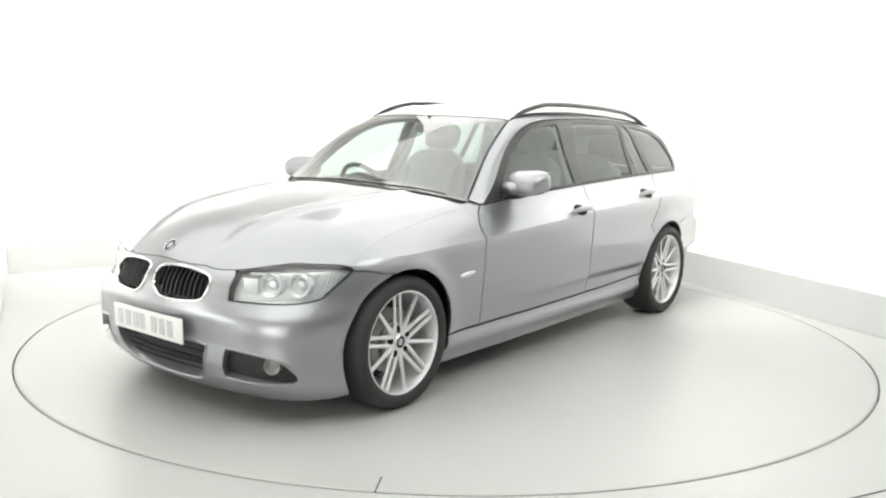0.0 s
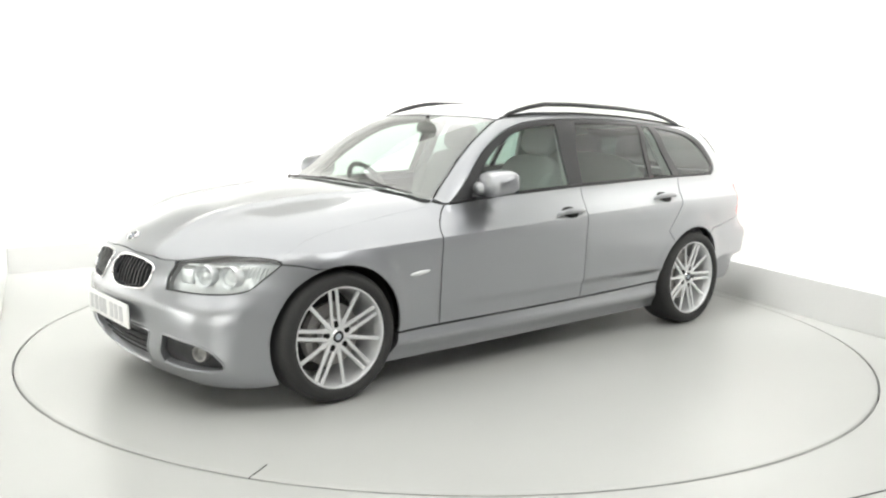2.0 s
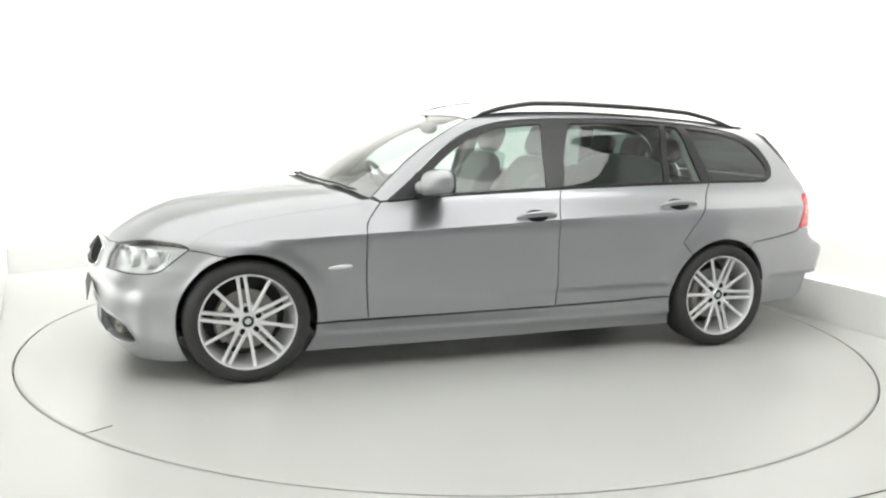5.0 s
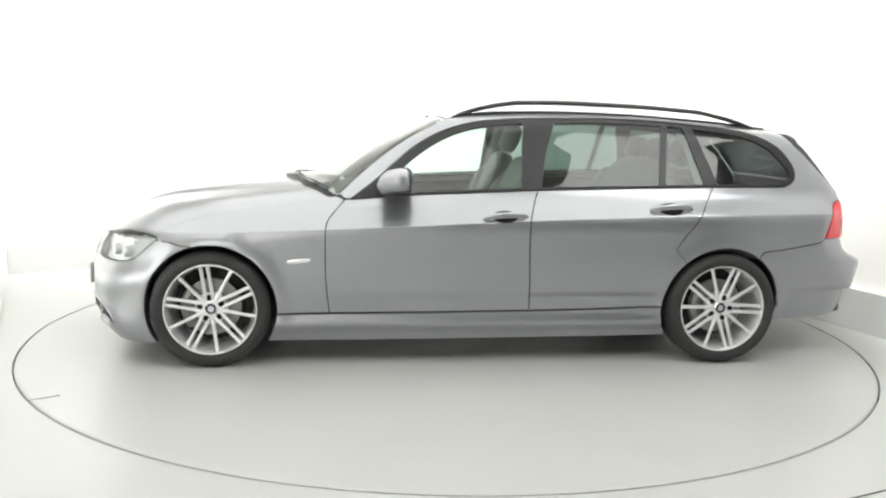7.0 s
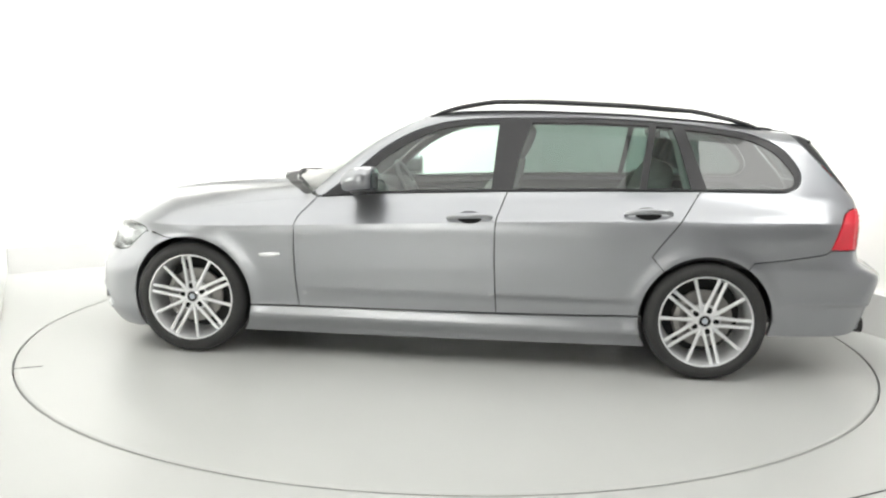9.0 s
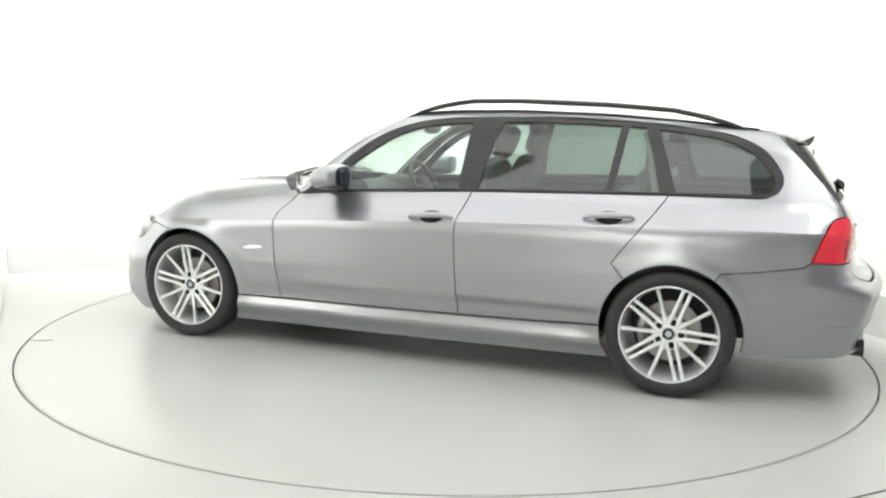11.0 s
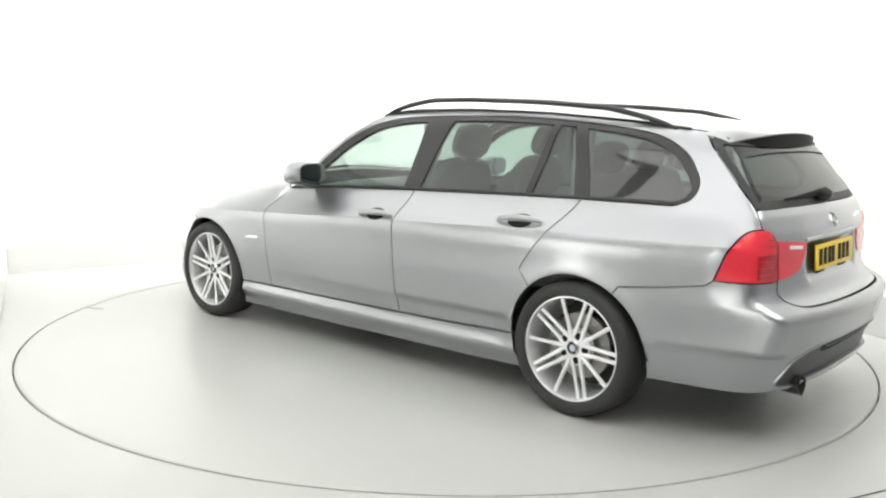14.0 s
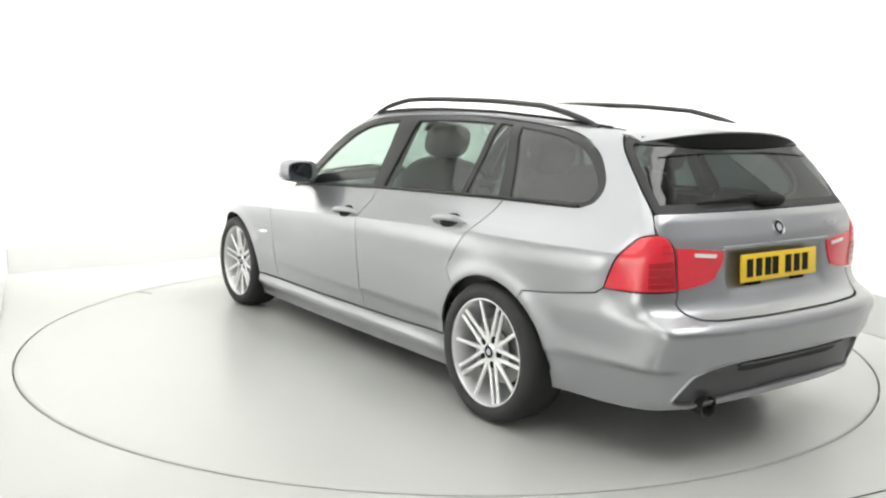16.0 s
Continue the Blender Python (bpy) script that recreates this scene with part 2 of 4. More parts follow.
hood_top = table([(0.2, 1.03), (0.6, 1.006), (0.83, 0.986), (1.1, 0.962), (1.4, 0.928), (1.65, 0.888), (1.85, 0.842), (2.0, 0.790), (2.1, 0.735), (2.3, 0.60)], 0.22)
nose_x = table([(0.0, 1.90), (0.12, 2.0), (0.2, 2.07), (0.26, 2.10), (0.34, 2.100), (0.42, 2.116), (0.465, 2.136), (0.485, 2.137), (0.52, 2.130), (0.60, 2.120), (0.68, 2.085),
                (0.74, 2.040), (0.80, 1.985), (1.2, 1.6)], 0.05)
tail_x = table([(0.0, 2.15), (0.18, 2.24), (0.26, 2.29), (0.36, 2.312), (0.46, 2.335), (0.52, 2.354), (0.548, 2.360), (0.570, 2.345), (0.590, 2.30), (0.615, 2.252), (0.65, 2.226), (0.70, 2.212), (0.75, 2.206),
                (0.80, 2.205), (0.88, 2.195), (0.95, 2.17), (0.99, 2.135), (1.28, 1.93), (1.4, 1.83)], 0.035)
roof_top = table([(-2.3, 1.20), (-2.0, 1.29), (-1.8, 1.325), (-1.5, 1.358), (-1.0, 1.396), (-0.5, 1.416), (-0.1, 1.408), (0.15, 1.374), (0.4, 1.30), (0.8, 1.15)], 0.3)
house_side = table([(0.6, 0.85), (0.88, 0.790), (0.96, 0.757), (1.06, 0.708), (1.16, 0.660), (1.26, 0.622), (1.36, 0.575), (1.5, 0.40)], 0.1)
house_plan = table([(-2.4, 0.16), (-2.1, 0.095), (-1.8, 0.045), (-1.4, 0.012), (-0.9, 0.0), (0.0, 0.0), (0.3, 0.008), (0.7, 0.03), (1.2, 0.1)], 0.3)
under = table([(-2.5, 0.17), (-1.7, 0.17), (-1.0, 0.115), (1.0, 0.105), (1.5, 0.09), (2.5, 0.09)], 0.2)
bow = table([(0.0, 0.22), (0.32, 0.22), (0.42, 0.27), (0.50, 0.44), (0.56, 0.54), (1.4, 0.56)], 0.08)
screen_x = table([(0.6, 1.36), (0.9, 0.972), (0.96, 0.882), (1.1, 0.650), (1.2, 0.470), (1.30, 0.265), (1.38, 0.07), (1.5, -0.3)], 0.08)
AXLE, HUB_Z, ARCH = 1.38, 0.309, 0.345
CROWN = 0.165


def lower_width(x, z):
    d = z - crease_z(x)
    w = np.where(d < 0, side_low(d), side_high(d) - shoulder_in(x) * np.clip(d / 0.12, 0, 1)) - plan_side(x)
    w = w + 0.026 * np.exp(-((z - 0.225) / 0.042) ** 2) / (1 + np.exp((np.abs(x) - 1.12) / 0.03))
    w = w + 0.045 * np.exp(-((z - 0.16) / 0.12) ** 2) / (1 + np.exp((1.56 - x) / 0.04))
    w = w - 0.011 * np.exp(-((z - 0.455) / 0.055) ** 2) / (1 + np.exp((x + 1.80) / 0.03))
    for a in (AXLE, -AXLE):
        r = np.hypot(x - a, z - HUB_Z)
        w = w + 0.014 * np.exp(-((r - ARCH) / 0.05) ** 2) * np.clip((z - 0.2) / 0.1, 0, 1)
    return w


def field(x, y, z):
    ay = np.abs(y)
    side = ay - lower_width(x, z)
    ridge = 0.015 * np.exp(-((ay - (0.30 + 0.16 * (1.9 - x))) / 0.032) ** 2) * np.clip((x - 0.7) / 0.3, 0, 1)
    top = (z - (hood_top(x) - CROWN * ay ** 2.2 - 0.02 * ay + ridge)) * 0.93
    nose = (x + bow(z) * ay ** 2.0 - nose_x(z)) * 0.93
    tail = (-x + (0.21 - 0.08 * np.clip((z - 0.6) * 4, 0, 1)) * ay ** 2.3 - tail_x(z)) * 0.95
    tail = tail + 0.022 / (1 + np.exp((ay - 0.318) / 0.010)) / (1 + np.exp((z - 0.832) / 0.007)) / (1 + np.exp((0.672 - z) / 0.010))
    low = smax(smax(side, top, 0.16), nose, 0.20)
    low = smax(low, tail, 0.16)
    low = smax(low, under(x) - z, 0.04)
    flank = (ay - (house_side(z) - house_plan(x))) * 0.90
    roof = (z - (roof_top(x) - 0.052 * (ay / 0.55) ** 2.4)) * 0.98
    screen = (x - screen_x(z) + (0.50 - 0.75 * np.clip(z - 0.9, 0, 0.4)) * ay * ay) * 0.62
    house = smax(smax(flank, roof, 0.09), smax(screen, tail, 0.02), 0.05)
    house = smax(house, 0.4 - z, 0.01)
    return smin(low, house, 0.03)


def slope(p):
    """Outward normals of the skin at the points p."""
    e = 1e-3
    g = np.stack([field(*(p + e * k).T) - field(*(p - e * k).T) for k in np.eye(3)], 1)
    return g / np.linalg.norm(g, axis=1)[:, None]


def onto(start, way, far):
    """Where rays from inside, out along way, leave the skin: the last crossing within far."""
    lo, hi = np.zeros(len(start)), np.full(len(start), float(far))
    for _ in range(26):
        mid = (lo + hi) / 2
        out = field(*(start + way * mid[:, None]).T) > 0
        hi, lo = np.where(out, mid, hi), np.where(out, lo, mid)
    return start + way * ((lo + hi) / 2)[:, None]


def chart_side(uv):
    uv = np.asarray(uv, float)
    s = np.stack([uv[:, 0], 0 * uv[:, 0], uv[:, 1]], 1)
    return onto(s, np.tile((0.0, 1.0, 0.0), (len(uv), 1)), 1.1)


def chart_top(uv):
    uv = np.asarray(uv, float)
    s = np.stack([uv[:, 0], uv[:, 1], 0 * uv[:, 0] + 0.5], 1)
    return onto(s, np.tile((0.0, 0.0, 1.0), (len(uv), 1)), 1.2)


def chart_end(sign):
    def at(uv):
        """uv: the angle from the car's centre line, and the height."""
        uv = np.asarray(uv, float)
        s = np.stack([0 * uv[:, 0] + sign * 1.1, 0 * uv[:, 0], uv[:, 1]], 1)
        return onto(s, np.stack([sign * np.cos(uv[:, 0]), np.sin(uv[:, 0]), 0 * uv[:, 0]], 1), 1.7)
    return at


chart_nose, chart_tail = chart_end(1), chart_end(-1)


def uv_side(p):
    return np.asarray(p)[:, [0, 2]]


def uv_top(p):
    return np.asarray(p)[:, [0, 1]]


def uv_nose(p):
    p = np.asarray(p)
    return np.stack([np.arctan2(p[:, 1], p[:, 0] - 1.1), p[:, 2]], 1)


def uv_tail(p):
    p = np.asarray(p)
    return np.stack([np.arctan2(p[:, 1], -p[:, 0] - 1.1), p[:, 2]], 1)


def chart_front(uv):
    """uv: y and z, seen from ahead."""
    uv = np.asarray(uv, float)
    s = np.stack([0 * uv[:, 0] + 1.0, uv[:, 0], uv[:, 1]], 1)
    return onto(s, np.tile((1.0, 0.0, 0.0), (len(uv), 1)), 1.6)


def chart_rear(uv):
    uv = np.asarray(uv, float)
    s = np.stack([0 * uv[:, 0] - 1.0, uv[:, 0], uv[:, 1]], 1)
    return onto(s, np.tile((-1.0, 0.0, 0.0), (len(uv), 1)), 1.8)


def curve(points, n=8):
    """A smooth line through the points."""
    p = np.asarray(points, float)
    if len(p) == 2:
        return p[0] + (p[1] - p[0]) * np.linspace(0, 1, 2 * n + 1)[:, None]
    q = np.vstack([2 * p[0] - p[1], p, 2 * p[-1] - p[-2]])
    out = []
    for a, b, c, d in zip(q, q[1:], q[2:], q[3:]):
        t = np.linspace(0, 1, n, endpoint=False)[:, None]
        out.append(0.5 * (2 * b + (c - a) * t + (2 * a - 5 * b + 4 * c - d) * t * t + (3 * b - a - 3 * c + d) * t ** 3))
    return np.vstack(out + [p[-1:]])


def loop(points, n=6):
    """A smooth closed line through the points."""
    p = np.asarray(points, float)
    k = len(p)
    out = []
    for i in range(k):
        a, b, c, d = p[i - 1], p[i], p[(i + 1) % k], p[(i + 2) % k]
        t = np.linspace(0, 1, n, endpoint=False)[:, None]
        out.append(0.5 * (2 * b + (c - a) * t + (2 * a - 5 * b + 4 * c - d) * t * t + (3 * b - a - 3 * c + d) * t ** 3))
    return np.vstack(out)


def joined(*lines):
    """Lines end to end, without the doubled ends."""
    out = []
    for q in np.vstack(lines):
        if not out or np.linalg.norm(q - out[-1]) > 2e-3:
            out.append(q)
    if np.linalg.norm(out[0] - out[-1]) < 2e-3:
        out.pop()
    return np.array(out)


def flip(line):
    """The line's twin on the car's other side, run backwards (charts whose first number changes sign)."""
    return (np.asarray(line) * (-1, 1))[::-1]


# ---- panels: cut by their outline out of the skin ----
def inside(poly, q):
    x, y = q[:, 0], q[:, 1]
    hit = np.zeros(len(q), bool)
    for (x0, y0), (x1, y1) in zip(poly, np.roll(poly, -1, 0)):
        if y0 != y1:
            hit ^= ((y0 > y) != (y1 > y)) & (x < (x1 - x0) * (y - y0) / (y1 - y0) + x0)
    return hit


def inset(poly, d):
    a, b = np.roll(poly, 1, 0), np.roll(poly, -1, 0)
    area2 = np.sum(poly[:, 0] * b[:, 1] - b[:, 0] * poly[:, 1])
    e0, e1 = poly - a, b - poly
    n = np.stack([-(e0[:, 1] / np.linalg.norm(e0, axis=1) + e1[:, 1] / np.linalg.norm(e1, axis=1)),
                  e0[:, 0] / np.linalg.norm(e0, axis=1) + e1[:, 0] / np.linalg.norm(e1, axis=1)], 1)
    n /= np.maximum(np.linalg.norm(n, axis=1), 0.6)[:, None]
    return poly + n * d * (1 if area2 > 0 else -1)


def panel(name, poly, chart, mat, parent, label="", holes=(), step=0.03, gap=0.0028, lift=0.0, flange=0.014, side=1, level=None):
    """A sheet of the skin within poly, with its edge turned in by flange. level: its own offset from the skin, point by point."""
    from mathutils.geometry import delaunay_2d_cdt
    rims = [inset(np.asarray(poly, float), gap)] + [inset(np.asarray(h, float), -gap) for h in holes]
    lo, hi = rims[0].min(0), rims[0].max(0)
    gx, gy = np.meshgrid(np.arange(lo[0], hi[0], step), np.arange(lo[1], hi[1], step))
    gx[1::2] += step / 2
    q = np.stack([gx.ravel(), gy.ravel()], 1)
    keep = inside(rims[0], q)
    for h in rims[1:]:
        keep &= ~inside(h, q)
    q = q[keep]
    if chart is chart_side:
        # rows of points along the crease keep it crisp
        q = q[np.abs(q[:, 1] - crease_z(q[:, 0]) - 0.004) > 0.030]
        row = np.arange(lo[0], hi[0], 0.022)
        extra = np.vstack([np.stack([row, crease_z(row) + d], 1) for d in (-0.022, -0.010, -0.003, 0.002, 0.007, 0.014, 0.026)])
        keep = inside(inset(rims[0], 0.006), extra)
        for h in rims[1:]:
            keep &= ~inside(inset(h, -0.006), extra)
        extra = extra[keep]
    else:
        extra = q[:0]
    edge_points = np.vstack(rims)
    if len(q):
        near = np.min(np.linalg.norm(q[:, None] - edge_points[None], axis=2), axis=1)
        q = np.vstack([q[near > step * 0.45], extra])
    verts, edges, k = [], [], 0
    for r in rims:
        verts += [Vector(v) for v in r]
        edges += [(k + i, k + (i + 1) % len(r)) for i in range(len(r))]
        k += len(r)
    verts += [Vector(v) for v in q]
    v2, _, tris, *_ = delaunay_2d_cdt(verts, edges, [], 0, 1e-6)
    v2 = np.array([tuple(v) for v in v2])
    tris = np.array([t[:3] for t in tris])
    mid = v2[tris].mean(1)
    keep = inside(rims[0], mid)
    for h in rims[1:]:
        keep &= ~inside(h, mid)
    tris = tris[keep]
    p = chart(v2)
    n = slope(p)
    p = p + n * (lift if level is None else level(v2)[:, None])
    fn = np.cross(p[tris[:, 1]] - p[tris[:, 0]], p[tris[:, 2]] - p[tris[:, 0]])
    wrong = np.sum(fn * n[tris[:, 0]], 1) < 0
    tris[wrong] = tris[wrong][:, ::-1]
    normals, points, faces = list(n), list(p), tris.tolist()
    if flange:
        seen = {}
        for t in faces:
            for i in range(3):
                a, b = t[i], t[(i + 1) % 3]
                seen[(a, b)] = seen.get((a, b), 0) + 1
        for a, b in [e for e in seen if (e[1], e[0]) not in seen]:
            d = p[b] - p[a]
            out = np.cross(d, n[a])
            out /= max(np.linalg.norm(out), 1e-9)
            j = len(points)
            points += [p[a], p[b], p[b] - n[b] * flange, p[a] - n[a] * flange]
            normals += [out] * 4
            faces.append([j + 1, j, j + 3, j + 2])
    points, normals = np.array(points), np.array(normals)
    if side < 0:
        points, normals = points * (1, -1, 1), normals * (1, -1, 1)
        faces = [f[::-1] for f in faces]
    me = bpy.data.meshes.new(name)
    me.from_pydata(points.tolist(), [], faces)
    me.materials.append(mat)
    me.polygons.foreach_set("use_smooth", [True] * len(me.polygons))
    me.normals_split_custom_set_from_vertices(normals.tolist())
    ob = new(name, me)
    ob.parent = parent
    return tagged(ob, label) if label else ob


def tube(bm, line, rx, rz=None, sides=10, taper=None, closed=False):
    """A bar of elliptic section along a 3D line; rz: its half height."""
    line = [Vector(v) for v in line]
    rz = rz or rx
    rings, k = [], len(line)
    for i, c in enumerate(line):
        d = (line[(i + 1) % k] - line[i - 1]) if closed else (line[min(i + 1, k - 1)] - line[max(i - 1, 0)])
        d.normalize()
        side = d.cross(Vector((0, 0, 1)))
        if side.length < 1e-3:
            side = Vector((1, 0, 0))
        side.normalize()
        up = side.cross(d)
        f = taper(i / (k - 1)) if taper else 1
        rings.append([bm.verts.new(c + side * rx * f * math.cos(a * math.tau / sides) + up * rz * f * math.sin(a * math.tau / sides)) for a in range(sides)])
    pairs = list(zip(rings, rings[1:])) + ([(rings[-1], rings[0])] if closed else [])
    for r0, r1 in pairs:
        for a in range(sides):
            b = (a + 1) % sides
            bm.faces.new((r0[a], r0[b], r1[b], r1[a]))
    if not closed:
        bm.faces.new(rings[0][::-1])
        bm.faces.new(rings[-1])
    bmesh.ops.recalc_face_normals(bm, faces=bm.faces[:])


def lathe(bm, profile, n=64, m=None, closed=False):
    """Turn (radius, y) pairs about the y axis."""
    rings = []
    for r, y in profile:
        rings.append([bm.verts.new(Vector((r * math.cos(a * math.tau / n), y, r * math.sin(a * math.tau / n)))) for a in range(n)] if r > 1e-6 else [bm.verts.new((0, y, 0))])
    pairs = list(zip(rings, rings[1:])) + ([(rings[-1], rings[0])] if closed else [])
    made = [v for r in rings for v in r]
    for r0, r1 in pairs:
        for a in range(n):
            b = (a + 1) % n
            c = [r0[a % len(r0)], r0[b % len(r0)], r1[b % len(r1)], r1[a % len(r1)]]
            c = [v for i, v in enumerate(c) if v not in c[:i]]
            if len(c) > 2:
                bm.faces.new(c)
    bmesh.ops.recalc_face_normals(bm, faces=bm.faces[:])
    if m is not None:
        bmesh.ops.transform(bm, matrix=m, verts=made)
    return made


def blob(bm, size, m, power=2.6, nu=28, nv=14):
    """A rounded box: a superellipsoid of that full size."""
    def sp(v):
        return math.copysign(abs(v) ** (2 / power), v)
    rows_, made = [], []
    for j in range(nv + 1):
        v = -math.pi / 2 + math.pi * j / nv
        if j in (0, nv):
            rows_.append([bm.verts.new((0, 0, math.copysign(size[2] / 2, v)))])
        else:
            rows_.append([bm.verts.new((sp(math.cos(v)) * sp(math.cos(u)) * size[0] / 2, sp(math.cos(v)) * sp(math.sin(u)) * size[1] / 2, sp(math.sin(v)) * size[2] / 2))
                          for u in [math.tau * i / nu for i in range(nu)]])
    for r0, r1 in zip(rows_, rows_[1:]):
        for i in range(nu):
            k = (i + 1) % nu
            c = [r0[i % len(r0)], r0[k % len(r0)], r1[k % len(r1)], r1[i % len(r1)]]
            c = [v for a, v in enumerate(c) if v not in c[:a]]
            bm.faces.new(c)
    made = [v for r in rows_ for v in r]
    bmesh.ops.transform(bm, matrix=m, verts=made)
    return made


car = tagged(new("estate_car"), "silver-grey five-door estate car with black trim standing on a turntable", "car")


# ---- seams shared by neighbouring panels ----
def arch_arc(cx, a0, a1, r=0.338):
    a = np.radians(np.linspace(a0, a1, 40))
    return np.stack([cx + r * np.cos(a), HUB_Z + r * np.sin(a)], 1)


def clip_arc(arc, zmin):
    return arc[arc[:, 1] >= zmin]


belt = curve([(0.690, 0.880), (0.3, 0.913), (-0.33, 0.943), (-0.9, 0.962), (-1.335, 0.972), (-1.775, 0.975)], 12)
belt_z = table([(-2.0, 0.975), (-1.775, 0.975), (-1.335, 0.972), (-0.9, 0.962), (-0.33, 0.943), (0.3, 0.913), (0.69, 0.880), (0.9, 0.868)], 0.1)


def belt_line(x0, x1, n=24):
    x = np.linspace(x0, x1, n)
    return np.stack([x, belt_z(x)], 1)


hood_seam = chart_top(curve([(1.652, 0.790), (1.5, 0.768), (1.3, 0.745), (1.04, 0.722), (0.84, 0.712), (0.735, 0.708)]))
hood_side = uv_side(hood_seam)
door_front = curve([(0.690, belt_z(0.69)), (0.735, 0.83), (0.785, 0.763), (0.792, 0.652), (0.790, 0.500), (0.780, 0.37), (0.770, 0.287)])
door_mid = curve([(-0.340, belt_z(-0.34)), (-0.312, 0.866), (-0.286, 0.782), (-0.284, 0.618), (-0.292, 0.45), (-0.300, 0.298)])
door_rear = curve([(-1.335, belt_z(-1.335)), (-1.283, 0.895), (-1.215, 0.803), (-1.133, 0.697), (-1.092, 0.636)])
r_at = np.degrees(np.arctan2(0.636 - HUB_Z, -1.092 + AXLE))
front_bumper_seam = curve([(1.652, 0.664), (1.58, 0.656), (1.52, 0.642), (1.468, 0.638)])
f_at = np.degrees(np.arctan2(0.638 - HUB_Z, 1.468 - AXLE))
rear_bumper_seam = curve([(-1.600, 0.622), (-1.761, 0.640), (-1.90, 0.662), (-1.955, 0.672), (-1.988, 0.694)])
q_at = np.degrees(np.arctan2(0.622 - HUB_Z, -1.600 + AXLE))
front_arc_back = clip_arc(arch_arc(AXLE, 200, f_at), 0.283)
rear_arc_front = arch_arc(-AXLE, 1.0, r_at)
a_screen = chart_top(curve([(0.735, 0.700), (0.60, 0.662), (0.466, 0.620), (0.30, 0.577), (0.145, 0.532)]))
a_side = uv_side(a_screen)
roof_edge = chart_top(curve([(0.145, 0.532), (-0.1, 0.538), (-0.5, 0.536), (-1.0, 0.522), (-1.5, 0.503), (-1.80, 0.490)]))
roof_side = uv_side(roof_edge)
gate_side = curve([(-1.800, roof_side[-1, 1]), (-1.862, 1.215), (-1.98, 1.09), (-2.085, 0.978), (-2.125, 0.905)])
lamp_front = curve([(-2.125, 0.905), (-2.073, 0.887), (-2.036, 0.825), (-2.010, 0.755), (-1.988, 0.694)])
dlo_top = curve([(0.660, belt_z(0.66) + 0.004), (0.527, 0.989), (0.351, 1.141), (0.201, 1.232), (0.048, 1.285), (-0.108, 1.311), (-0.359, 1.326), (-0.737, 1.330),
                 (-1.052, 1.321), (-1.364, 1.298), (-1.60, 1.264), (-1.745, 1.200), (-1.822, 1.115), (-1.845, 1.054), (-1.825, 1.003), (-1.775, 0.977)])

# ---- painted panels ----
wing = joined(hood_side + (0.0, 0.0026), curve([hood_side[-1], (0.705, belt_z(0.69) + 0.003), door_front[0]]), door_front, curve([(0.770, 0.287), (1.03, 0.283)]), front_arc_back[0:1], front_arc_back, front_bumper_seam[::-1])
front_door = joined(door_front, curve([(0.770, 0.287), (0.2, 0.292), (-0.300, 0.298)]), door_mid[::-1], belt_line(-0.34, 0.69))
rear_door = joined(door_mid, curve([(-0.300, 0.298), (-0.7, 0.306), (-1.043, 0.318)]), rear_arc_front, door_rear[::-1], belt_line(-1.335, -0.34))
quarter = joined(door_rear, arch_arc(-AXLE, r_at, q_at), rear_bumper_seam, lamp_front[::-1], gate_side[::-1], roof_side[::-1], a_side[::-1],
                 curve([a_side[0], (0.725, 0.905), (0.690, belt_z(0.69) + 0.004)]), dlo_top, belt_line(-1.775, -1.335))
sill = joined(curve([(1.045, 0.278), (0.2, 0.287), (-0.30, 0.293), (-0.7, 0.301), (-1.045, 0.313)]), clip_arc(arch_arc(-AXLE, -42, 0), 0.146)[::-1], curve([(-1.085, 0.142), (-0.6, 0.137), (0.4, 0.128), (1.075, 0.126)]),
              clip_arc(arch_arc(AXLE, 186, 217), 0.126)[::-1])
for s in (1, -1):
    panel("front_wing", wing, chart_side, PAINT, car, side=s)
    door = panel("front_door", front_door, chart_side, PAINT, car, side=s)
    back_door = panel("rear_door", rear_door, chart_side, PAINT, car, side=s)
    panel("body_side", quarter, chart_side, PAINT, car, side=s, step=0.025)
    panel("sill", sill, chart_side, PAINT, car, side=s, step=0.02, flange=0.03)

hood_front = curve([(2.052, 0.0), (2.047, 0.15), (2.018, 0.312), (1.968, 0.435), (1.892, 0.545), (1.827, 0.620), (1.760, 0.695), (1.652, 0.790)])
hood_back = curve([(0.735, 0.708), (0.80, 0.665), (0.92, 0.50), (1.02, 0.25), (1.048, 0.0)])
half = joined(hood_front, uv_top(hood_seam), hood_back)
hood = joined(half, (half * (1, -1))[::-1])
panel("hood", hood, chart_top, PAINT, car, step=0.025, gap=0.0004)
roof_front = curve([(0.145, 0.532), (0.172, 0.30), (0.190, 0.0)])
roof_back = curve([(-1.80, 0.490), (-1.835, 0.3), (-1.85, 0.0)])
half = joined(roof_front[::-1], uv_top(roof_edge), roof_back)
roof_poly = joined(half, (half * (1, -1))[::-1])
panel("roof", roof_poly, chart_top, PAINT, car, step=0.04)

# bumpers, in angle about the car's end and height
head_bottom = curve([(0.792, 0.664), (0.775, 0.610), (0.745, 0.558), (0.700, 0.539), (0.606, 0.534), (0.437, 0.539)])
head_inner = curve([(0.437, 0.539), (0.430, 0.59), (0.435, 0.640)])


def to_nose(yz):
    return uv_nose(chart_front(yz))


def to_tail(yz):
    return uv_tail(chart_rear(yz))


